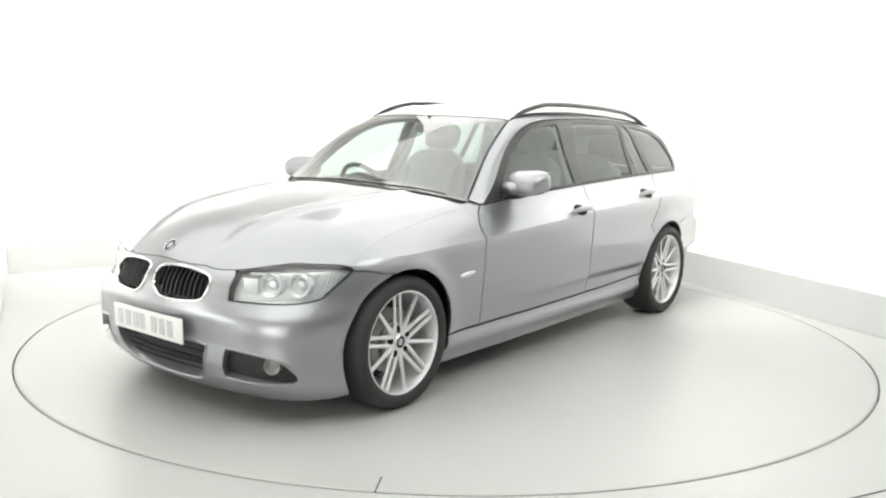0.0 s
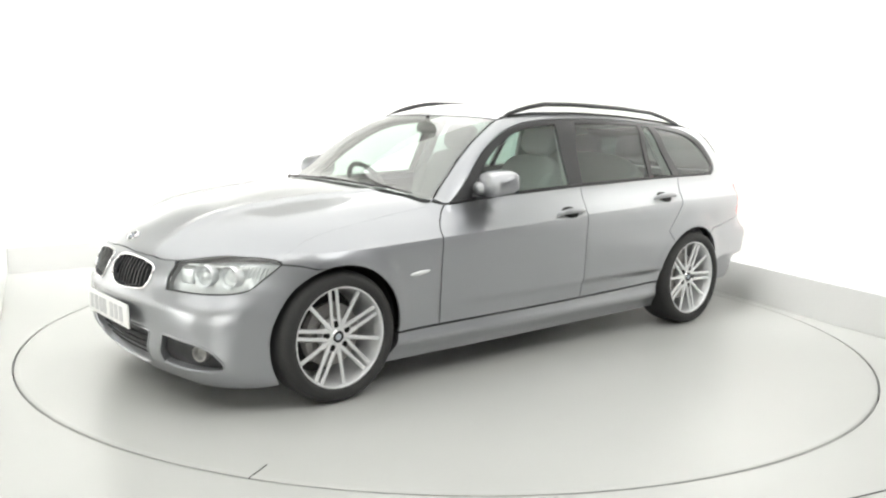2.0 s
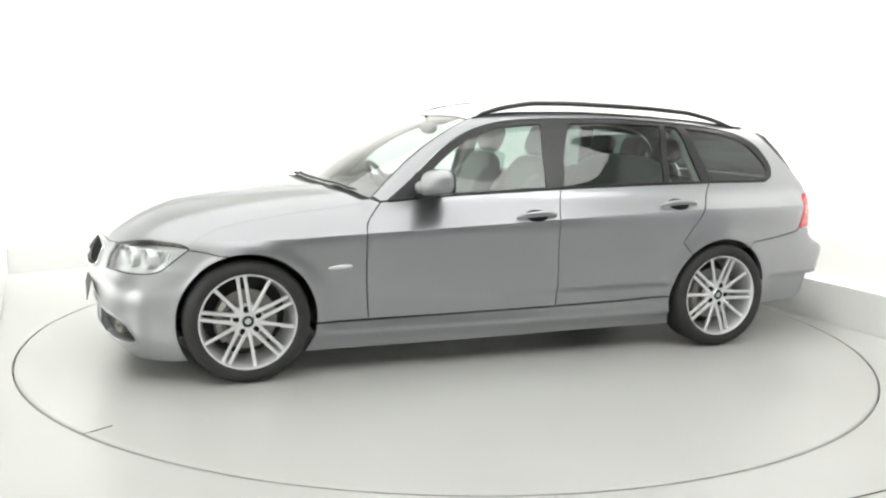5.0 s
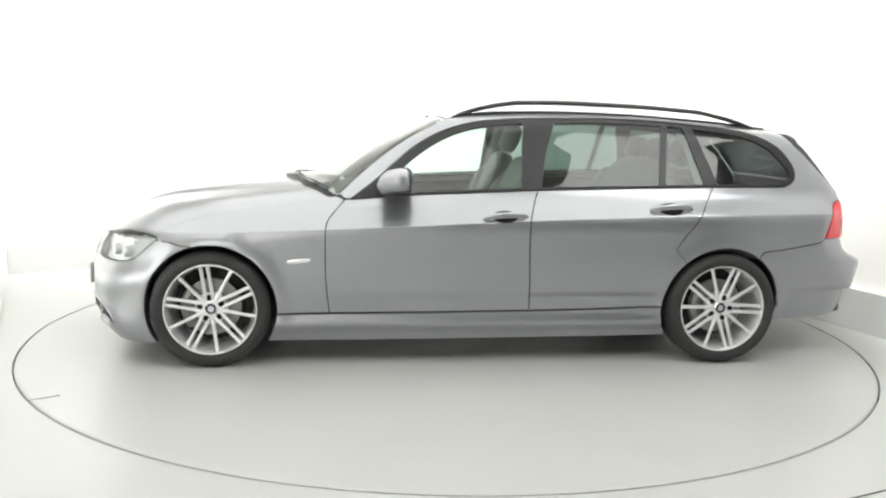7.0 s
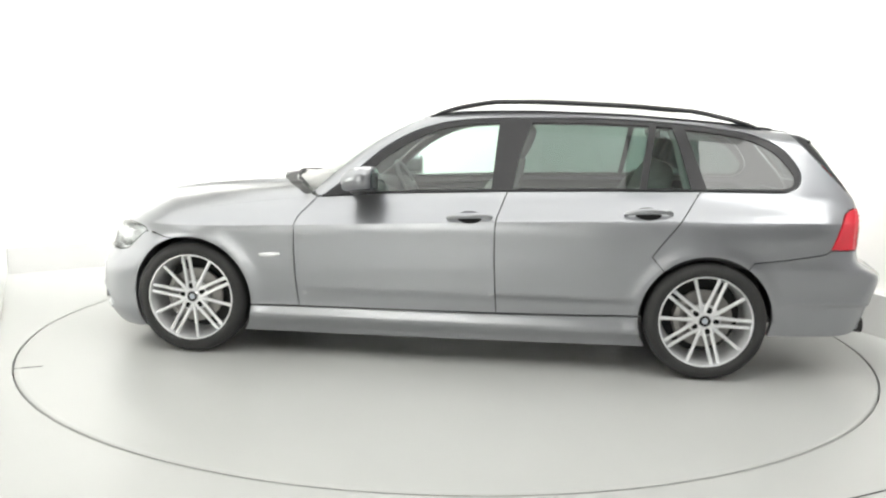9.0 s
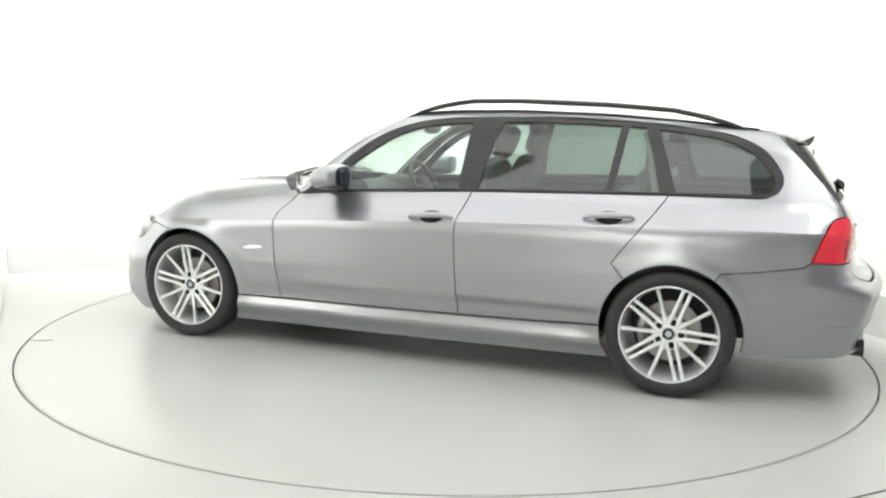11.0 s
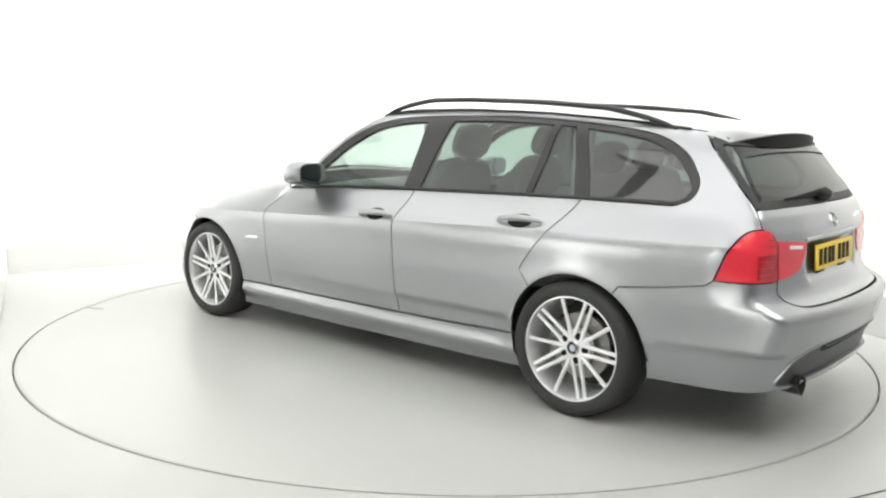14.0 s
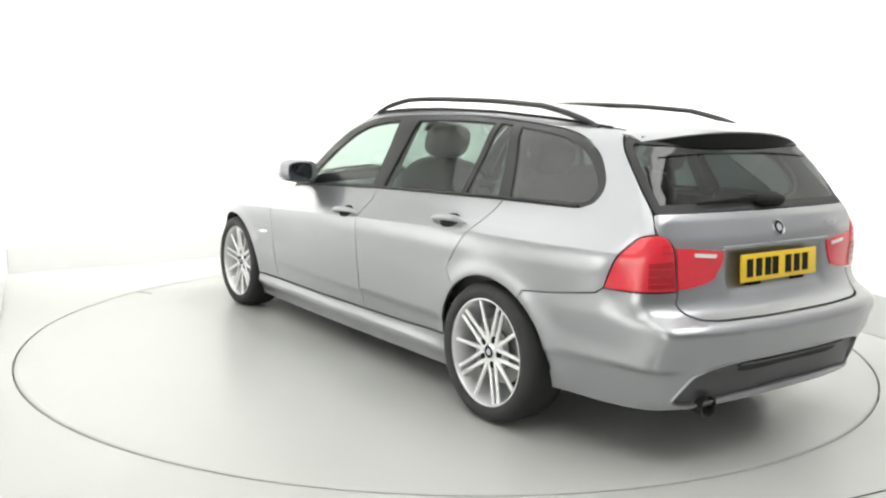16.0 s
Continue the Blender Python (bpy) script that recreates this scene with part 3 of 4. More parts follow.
hb = to_nose(head_bottom[4:])
hb = joined(uv_nose(chart_side([(1.652, 0.664), (1.70, 0.625), (1.76, 0.573)])), hb[np.argmax(hb[:, 0] < uv_nose(chart_side([(1.77, 0.568)]))[0, 0]):])
hi_ = to_nose(head_inner)
hood_edge = uv_nose(chart_top(hood_front))
inner_top = hood_edge[: int(np.argmax(hood_edge[:, 0] > hi_[-1, 0]))][::-1]
front_arc = arch_arc(AXLE, f_at, -40)
front_arc = uv_nose(chart_side(clip_arc(front_arc, 0.118)))
low_edge = curve([front_arc[-1], (front_arc[-1][0] - 0.1, 0.112), (0.5, 0.112), (0.25, 0.112), (0.0, 0.112)])
half = joined(inner_top[::-1], hi_[::-1], hb[::-1], uv_nose(chart_side(front_bumper_seam)), front_arc, low_edge)
front_bumper = joined(half, flip(half))
kidney = to_nose(loop([(0.028, 0.615), (0.050, 0.648), (0.15, 0.656), (0.28, 0.643), (0.338, 0.614), (0.328, 0.550), (0.285, 0.524), (0.12, 0.518), (0.050, 0.550)]))
intake = to_nose(loop([(0.0, 0.345), (0.20, 0.345), (0.325, 0.338), (0.335, 0.315), (0.30, 0.220), (0.24, 0.168), (0.12, 0.156), (0.0, 0.154),
                       (-0.12, 0.156), (-0.24, 0.168), (-0.30, 0.220), (-0.335, 0.315), (-0.325, 0.338), (-0.20, 0.345)]))
fog_hole = to_nose(loop([(0.445, 0.325), (0.47, 0.338), (0.60, 0.325), (0.675, 0.300), (0.715, 0.255), (0.72, 0.220), (0.69, 0.206), (0.56, 0.203), (0.44, 0.208), (0.425, 0.225)]))
bumper = panel("front_bumper", front_bumper, chart_nose, PAINT, car, step=0.022, flange=0.055,
               holes=[kidney, flip(kidney), intake, fog_hole, flip(fog_hole)])

# rear
gate_low = curve([(0.0, 0.586), (0.28, 0.586), (0.48, 0.588), (0.560, 0.602), (0.592, 0.636), (0.585, 0.668), (0.580, 0.690)])
gate_low_uv = to_tail(gate_low)
lamp_base = joined(uv_tail(chart_side([(-1.988, 0.694), (-2.03, 0.692), (-2.08, 0.690)])), to_tail(curve([(0.72, 0.690), (0.65, 0.689), (0.580, 0.690)])))
rear_arc = clip_arc(arch_arc(-AXLE, q_at, 215), 0.218)
rear_arc_uv = uv_tail(chart_side(rear_arc))
low_edge = curve([rear_arc_uv[-1], (0.72, 0.224), (0.56, 0.228), (0.47, 0.238), (0.2, 0.250), (0.0, 0.254)])
half = joined(gate_low_uv, lamp_base[::-1], uv_tail(chart_side(rear_bumper_seam))[::-1], rear_arc_uv, low_edge)
dif_half = [(0.0, 0.428), (0.30, 0.425), (0.44, 0.414), (0.515, 0.400), (0.560, 0.372), (0.590, 0.320), (0.605, 0.270), (0.560, 0.258), (0.50, 0.262), (0.42, 0.274), (0.30, 0.282), (0.0, 0.288)]
diffuser = to_tail(loop(dif_half + [(-y, z) for y, z in dif_half[1:-1]][::-1], 5))
rear_bumper = panel("rear_bumper", joined(half, flip(half)), chart_tail, PAINT, car, step=0.022, flange=0.03, holes=[diffuser])
panel("diffuser", inset(diffuser, -0.008), chart_tail, DIFFUSER, rear_bumper, "dark grey lower bumper insert", step=0.02, lift=-0.016, flange=0)
slot = to_tail(loop([(y, z) for y, z in ((0.0, 0.404), (0.30, 0.400), (0.345, 0.388), (0.30, 0.366), (0.0, 0.370), (-0.30, 0.366), (-0.345, 0.388), (-0.30, 0.400))], 5))
# Flat black patch paints in the shade of the slot.
panel("slot_shade", slot, chart_tail, GAP, rear_bumper, "flat black patch, painted shade of the bumper slot", step=0.02, lift=-0.0125, flange=0)
bm = bmesh.new()
tube(bm, chart_rear([(y, 0.412 - 0.02 * y * y) for y in np.linspace(-0.36, 0.36, 17)]) + (0.006, 0, 0), 0.012, 0.006, 8)
part("slot_ledge", bm, DIFFUSER, rear_bumper, "ledge over the bumper slot")
glass_top = to_tail(curve([(0.0, 1.262), (0.30, 1.255), (0.44, 1.258), (0.50, 1.262)]))
glass_side = joined(uv_tail(chart_side(curve([(-1.836, 1.262), (-1.865, 1.215), (-1.982, 1.093), (-2.083, 0.984)]))))
glass_low = to_tail(curve([(0.632, 0.978), (0.45, 0.978), (0.20, 0.978), (0.0, 0.978)]))
half = joined(glass_top, glass_side, glass_low)
gate_edge = joined(uv_tail(chart_side(curve([(-2.088, 0.975), (-2.125, 0.905)]))), to_tail(curve([(0.625, 0.885), (0.606, 0.856), (0.590, 0.77), (0.580, 0.690)])))
gate_half = joined(glass_low[::-1], gate_edge, gate_low_uv[::-1])
tailgate = panel("tailgate", joined(gate_half, flip(gate_half)), chart_tail, PAINT, car, step=0.016)
band = joined(half, flip(half))
panel("rear_window", inset(band, 0.012), chart_tail, REARGLASS, tailgate, "dark tinted rear window", step=0.04, lift=-0.003, flange=0)
panel("window_border", inset(band, 0.0005), chart_tail, PLASTIC, tailgate, "black border of the rear window", holes=[inset(band, 0.030)], step=0.03, lift=0.0, flange=0, gap=0)

# ---- glass ----
trim_poly = joined(dlo_top, belt_line(-1.775, 0.66))
pane_front = joined(curve([(0.500, 0.935), (0.40, 1.035), (0.30, 1.120), (0.17, 1.200), (0.03, 1.258), (-0.12, 1.284), (-0.277, 1.296)]), curve([(-0.277, 1.296), (-0.262, 1.12), (-0.253, 0.955)]), curve([(-0.253, 0.955), (0.1, 0.938), (0.44, 0.915)]))
pane_rear = joined(curve([(-0.455, 1.303), (-0.75, 1.308), (-1.068, 1.300)]), curve([(-1.068, 1.300), (-1.045, 1.14), (-1.022, 0.978)]), curve([(-1.022, 0.978), (-0.7, 0.970), (-0.365, 0.958)]), curve([(-0.365, 0.958), (-0.40, 1.14), (-0.455, 1.303)]))
pane_fixed = joined(curve([(-1.108, 1.299), (-1.19, 1.293)]), curve([(-1.19, 1.293), (-1.24, 1.14), (-1.285, 0.984)]), curve([(-1.285, 0.984), (-1.060, 0.980)]), curve([(-1.060, 0.980), (-1.085, 1.14), (-1.108, 1.299)]))
pane_quarter = joined(curve([(-1.255, 1.286), (-1.42, 1.268), (-1.58, 1.238), (-1.70, 1.182), (-1.780, 1.105), (-1.812, 1.05), (-1.795, 1.008), (-1.755, 0.993)]), curve([(-1.755, 0.993), (-1.5, 0.990), (-1.365, 0.986)]), curve([(-1.365, 0.986), (-1.31, 1.14), (-1.255, 1.286)]))
for s in (1, -1):
    frame_ = panel("window_surround", trim_poly, chart_side, TRIM, car, "gloss black window surround and pillars", holes=[pane_front, pane_rear, pane_fixed, pane_quarter], side=s, lift=-0.003, flange=0.02, gap=0.001)
    panel("front_window", pane_front, chart_side, GLASS, frame_, "clear side window", side=s, lift=-0.008, flange=0, gap=-0.004)
    panel("rear_window", pane_rear, chart_side, DARKGLASS, frame_, "tinted side window", side=s, lift=-0.008, flange=0, gap=-0.004)
    panel("fixed_window", pane_fixed, chart_side, DARKGLASS, frame_, "tinted fixed pane", side=s, lift=-0.008, flange=0, gap=-0.004)
    panel("quarter_window", pane_quarter, chart_side, QUARTERGLASS, frame_, "tinted quarter window", side=s, lift=-0.008, flange=0, gap=-0.004)
    bm = bmesh.new()
    line = chart_side(joined(belt_line(0.66, -1.76, 40))) + (0, 0.004, 0.004)
    tube(bm, line * (1, s, 1), 0.005, 0.008, 6)
    part("belt_moulding", bm, TRIM, frame_, "thin black belt strip")

screen_low = curve([(0.735, 0.700), (0.775, 0.645), (0.905, 0.40), (0.962, 0.20), (0.978, 0.0)])
half = joined(screen_low[::-1], uv_top(a_screen), roof_front)
screen_poly = joined(half, (half * (1, -1))[::-1])
screen_ob = panel("windscreen", screen_poly, chart_top, SCREEN, car, "clear laminated windscreen", step=0.05, lift=-0.003, flange=0.006, gap=0.006)
panel("screen_border", screen_poly, chart_top, TRIM, screen_ob, "black border of the windscreen", holes=[inset(screen_poly, 0.022)], step=0.03, lift=-0.008, flange=0, gap=0.0)
cowl_half = joined(hood_back[::-1], screen_low)
panel("cowl", joined(cowl_half, (cowl_half * (1, -1))[::-1]), chart_top, PLASTIC, car, "black plastic cowl under the windscreen", step=0.03, lift=-0.012, flange=0, gap=-0.01)

# Added strip in body paint, fills the hood gap so it stays light.
for s in (1, -1):
    bm = bmesh.new()
    tube(bm, (hood_seam - slope(hood_seam) * 0.0075) * (1, s, 1), 0.006, 0.006, 6)
    part("hood_gap_filler", bm, PAINT, car, "painted filler strip, added to hide the dark hood gap")

# ---- inner skins, wheel houses, floor pan ----
gap_backing = joined(curve([(1.70, 0.60), (1.45, 0.74), (0.80, 0.83), (0.0, 0.90), (-1.3, 0.93), (-1.90, 0.90), (-1.95, 0.45), (-1.72, 0.28)]), arch_arc(-AXLE, 185, 0, 0.36), curve([(-0.95, 0.24), (0.95, 0.21)]), arch_arc(AXLE, 180, 0, 0.36), curve([(1.74, 0.32), (1.76, 0.45)]))
for s in (1, -1):
    # Added black sheet, keeps light out of the gaps between panels.
    panel("gap_backing", gap_backing, chart_side, GAP, car, "black inner sheet, added to block light behind panel gaps", side=s, lift=-0.034, flange=0, step=0.06)
    for a in (AXLE, -AXLE):
        bm = bmesh.new()
        made = lathe(bm, [(0.0, 0.50), (0.36, 0.50), (0.360, 0.70), (0.348, 0.805)], 48)
        bmesh.ops.delete(bm, geom=[f for f in bm.faces if f.calc_center_median().z < -0.02], context="FACES")
        bmesh.ops.transform(bm, matrix=pose(a, 0, HUB_Z) @ Matrix.Diagonal((1, s, 1, 1)), verts=bm.verts[:])
        part("wheel_liner", bm, PLASTIC, car, "black plastic wheel arch liner")
bm = bmesh.new()
box(bm, -1.02, 1.02, -0.74, 0.74, 0.185, 0.235, 0.02)
box(bm, -2.10, -1.02, -0.50, 0.50, 0.24, 0.29, 0.02)
box(bm, 1.02, 1.93, -0.50, 0.50, 0.165, 0.21, 0.02)
part("floor_pan", bm, PLASTIC, car, "black underbody panels")
bm = bmesh.new()
box(bm, 0.80, 0.84, -0.70, 0.70, 0.22, 0.86, 0.01)
part("bulkhead", bm, PLASTIC, car, "dark engine bulkhead")
bm = bmesh.new()
box(bm, -1.98, -1.94, -0.60, 0.60, 0.27, 0.93, 0.01)
part("tail_panel", bm, PLASTIC, car, "dark inner tail panel")
bm = bmesh.new()
box(bm, -1.93, -1.15, -0.66, 0.66, 0.60, 0.64, 0.02)
part("load_floor", bm, PLASTIC, car, "dark carpeted load floor")
panel("headlining", inset(roof_poly, 0.02), chart_top, LINING, car, "pale grey cloth headlining", step=0.06, lift=-0.03, flange=0)

# ---- grille, intakes, fog lamps ----
for s in (1, -1):
    k = kidney if s > 0 else flip(kidney)
    grille = panel("kidney_grille", inset(k, -0.006), chart_nose, GAP, bumper, "black slatted kidney grille in a chrome ring", lift=-0.045, flange=0, step=0.03)
    bm = bmesh.new()
    ring_ = chart_nose(k)
    tube(bm, ring_ + slope(ring_) * 0.003, 0.005, 0.006, 8, closed=True)
    part("chrome_ring", bm, CHROME, grille, "polished chrome grille ring")
    for i in range(11):
        y = 0.052 + i * 0.0265
        zz = [0.515, 0.545, 0.575, 0.605, 0.645]
        q = chart_front([(y, z) for z in zz])
        q = q[inside(k, uv_nose(q * (1, s, 1)))]
        if len(q) < 2:
            continue
        q = chart_front([(y, z) for z in np.linspace(q[0, 2] - 0.012, q[-1, 2] + 0.012, 7)])
        bm = bmesh.new()
        for a, b in zip(q, q[1:]):
            va = [bm.verts.new((a[0] + dx, s * (a[1] + dy), a[2])) for dx, dy in ((-0.010, -0.0035), (-0.010, 0.0035), (-0.04, 0.0035), (-0.04, -0.0035))]
            vb = [bm.verts.new((b[0] + dx, s * (b[1] + dy), b[2])) for dx, dy in ((-0.010, -0.0035), (-0.010, 0.0035), (-0.04, 0.0035), (-0.04, -0.0035))]
            for c in range(4):
                bm.faces.new((va[c], va[(c + 1) % 4], vb[(c + 1) % 4], vb[c]))
        bmesh.ops.remove_doubles(bm, verts=bm.verts[:], dist=1e-5)
        bmesh.ops.recalc_face_normals(bm, faces=bm.faces[:])
        part("slat", bm, TRIM, grille)
    f = fog_hole if s > 0 else flip(fog_hole)
    pocket = panel("fog_lamp_pocket", inset(f, -0.008), chart_nose, PLASTIC, bumper, "black fog lamp recess", lift=-0.03, flange=0, step=0.03)
    c = chart_front([(0.640, 0.284)])[0]
    m = Matrix.Translation((c[0] - 0.022, s * c[1], c[2])) @ pose(0, 0, 0, 0, 0, -90 + s * 28)
    bm = bmesh.new()
    lathe(bm, [(0.0, -0.012), (0.022, -0.008), (0.030, 0.012), (0.036, 0.014), (0.038, 0.0), (0.036, -0.03)], 28, m)
    part("fog_lamp", bm, IRON, pocket, "round chrome fog lamp")
    bm = bmesh.new()
    lathe(bm, [(0.0, 0.018), (0.020, 0.015), (0.032, 0.010)], 28, m)
    part("fog_lens", bm, LENS, pocket, "clear round fog lens")
intake_ob = panel("lower_intake", inset(intake, -0.008), chart_nose, PLASTIC, bumper, "black mesh in the lower air intake", lift=-0.05, flange=0, step=0.03)
for hole, holder in ((intake, bumper), (fog_hole, bumper), (flip(fog_hole), bumper), (diffuser, rear_bumper)):
    at = chart_tail if hole is diffuser else chart_nose
    ring_ = at(inset(hole, -0.004))
    bm = bmesh.new()
    tube(bm, ring_ + slope(ring_) * 0.0, 0.005, 0.006, 6, closed=True)
    part("lip", bm, PAINT, holder, "rounded lip of the bumper opening")
for i in range(5):
    z = 0.205 + i * 0.03
    q = chart_front([(y, z) for y in np.linspace(-0.30, 0.30, 13)]) - (0.035, 0, 0)
    bm = bmesh.new()
    tube(bm, q, 0.006, 0.003, 6)
    part("grille_bar", bm, PLASTIC, intake_ob)

# ---- headlamps ----
head_top_edge = hood_edge[int(np.argmax(hood_edge[:, 0] > hi_[-1, 0])):]
head_poly = joined(head_top_edge, hb, hi_)
for s in (1, -1):
    k = head_poly if s > 0 else flip(head_poly)
    lamp = panel("headlamp", k, chart_nose, LENS, car, "clear headlamp lens over twin round reflectors", step=0.03, flange=0.004, gap=0.004)
    panel("lamp_bowl", inset(k, 0.001), chart_nose, REFLECTOR, lamp, "silver headlamp reflector bowl", lift=-0.042, flange=0, step=0.03)
    panel("lamp_surround", inset(k, -0.001), chart_nose, TRIM, lamp, "black gasket round the headlamp", holes=[inset(k, 0.005)], lift=-0.003, flange=0.012, gap=0, step=0.03)
    for y, z, r in ((0.562, 0.606, 0.050), (0.655, 0.607, 0.050)):
        c = chart_front([(y, z)])[0]
        m = Matrix.Translation((c[0] - 0.045, s * c[1], c[2])) @ pose(0, 0, 0, 0, 0, -90 + s * 22)
        bm = bmesh.new()
        lathe(bm, [(0.014, -0.010), (r * 0.75, -0.006), (r * 0.80, 0.022), (r, 0.030), (r * 1.04, 0.022), (r * 1.04, -0.02)], 32, m)
        part("reflector", bm, REFLECTOR, lamp, "silvered round reflector")
        bm = bmesh.new()
        lathe(bm, [(0.0, 0.018), (0.018, 0.012), (0.028, -0.004)], 24, m)
        part("bulb_lens", bm, REFLECTOR, lamp, "silvered projector lens")
    bm = bmesh.new()
    c = chart_front([(0.482, 0.603)])[0]
    box(bm, -0.02, 0.012, -0.035, 0.035, -0.040, 0.028, 0.006, Matrix.Translation((c[0] - 0.045, s * c[1], c[2])) @ pose(0, 0, 0, 0, 0, s * 22))
    part("lamp_block", bm, REFLECTOR, lamp, "grey inner lamp block")
    for i in range(6):
        y = 0.700 + 0.011 * i
        q = chart_front([(y, 0.612 - 0.010 * i), (y, 0.632), (y, 0.650)])
        bm = bmesh.new()
        tube(bm, (q - (0.030, 0, 0)) * (1, s, 1), 0.0035, 0.0035, 6)
        part("lamp_flute", bm, REFLECTOR, lamp)
    q = chart_front([(y, 0.648) for y in np.linspace(0.47, 0.70, 9)])
    bm = bmesh.new()
    tube(bm, (q - (0.028, 0, 0)) * (1, s, 1), 0.008, 0.005, 8)
    part("lamp_brow", bm, WHITE, lamp, "white brow strip over the reflectors")

# ---- tail lamps ----
outer_top = uv_tail(chart_side(lamp_front))[::-1]
outer_lamp = joined(outer_top, to_tail(curve([(0.645, 0.902), (0.622, 0.885), (0.606, 0.856), (0.590, 0.77), (0.578, 0.692)])), lamp_base[::-1])
inner_lamp = to_tail(joined(curve([(0.600, 0.858), (0.48, 0.848), (0.348, 0.834)]), curve([(0.348, 0.834), (0.360, 0.785), (0.400, 0.722)]), curve([(0.400, 0.722), (0.48, 0.702), (0.577, 0.692)]), curve([(0.577, 0.692), (0.588, 0.77), (0.600, 0.858)])))
inner_strip = to_tail(joined(curve([(0.510, 0.832), (0.395, 0.822)]), curve([(0.395, 0.822), (0.40, 0.808)]), curve([(0.40, 0.808), (0.510, 0.818)]), curve([(0.510, 0.818), (0.510, 0.832)])))
dark_block = to_tail(joined(curve([(0.700, 0.800), (0.605, 0.806)]), curve([(0.605, 0.806), (0.592, 0.705)]), curve([(0.592, 0.705), (0.700, 0.705)]), curve([(0.700, 0.705), (0.700, 0.800)])))
for s in (1, -1):
    side_of = (lambda q: q) if s > 0 else flip
    lamp = panel("tail_lamp", side_of(outer_lamp), chart_tail, RED, car, "red wraparound tail lamp", step=0.02, flange=0.02, lift=0.003, gap=0.004)
    panel("lamp_panel", side_of(dark_block), chart_tail, DEEPRED, lamp, "darker red ribbed lamp field", step=0.02, flange=0.002, lift=0.0055, gap=0)
    for z0, z1 in ((0.836, 0.8395), (0.860, 0.8635), (0.722, 0.7255), (0.750, 0.7535), (0.778, 0.7815)):
        strip = to_tail(joined(curve([(0.70 if z0 < 0.8 else 0.655, z1), (0.612, z1)]), curve([(0.612, z1), (0.612, z0)]), curve([(0.612, z0), (0.70 if z0 < 0.8 else 0.655, z0)]), curve([(0.70 if z0 < 0.8 else 0.655, z0), (0.70 if z0 < 0.8 else 0.655, z1)])))
        panel("lens_rib", side_of(strip), chart_tail, DEEPRED if z0 > 0.8 else RED, lamp, step=0.02, flange=0.002, lift=0.0075, gap=0)
    gate_lamp = panel("gate_lamp", side_of(inner_lamp), chart_tail, RED, tailgate, "red tail lamp on the tailgate", step=0.02, flange=0.006, lift=0.004, gap=0.003)
    panel("reversing_lens", side_of(inner_strip), chart_tail, WHITE, gate_lamp, "white reversing lamp strip", step=0.02, flange=0.002, lift=0.0062, gap=0)

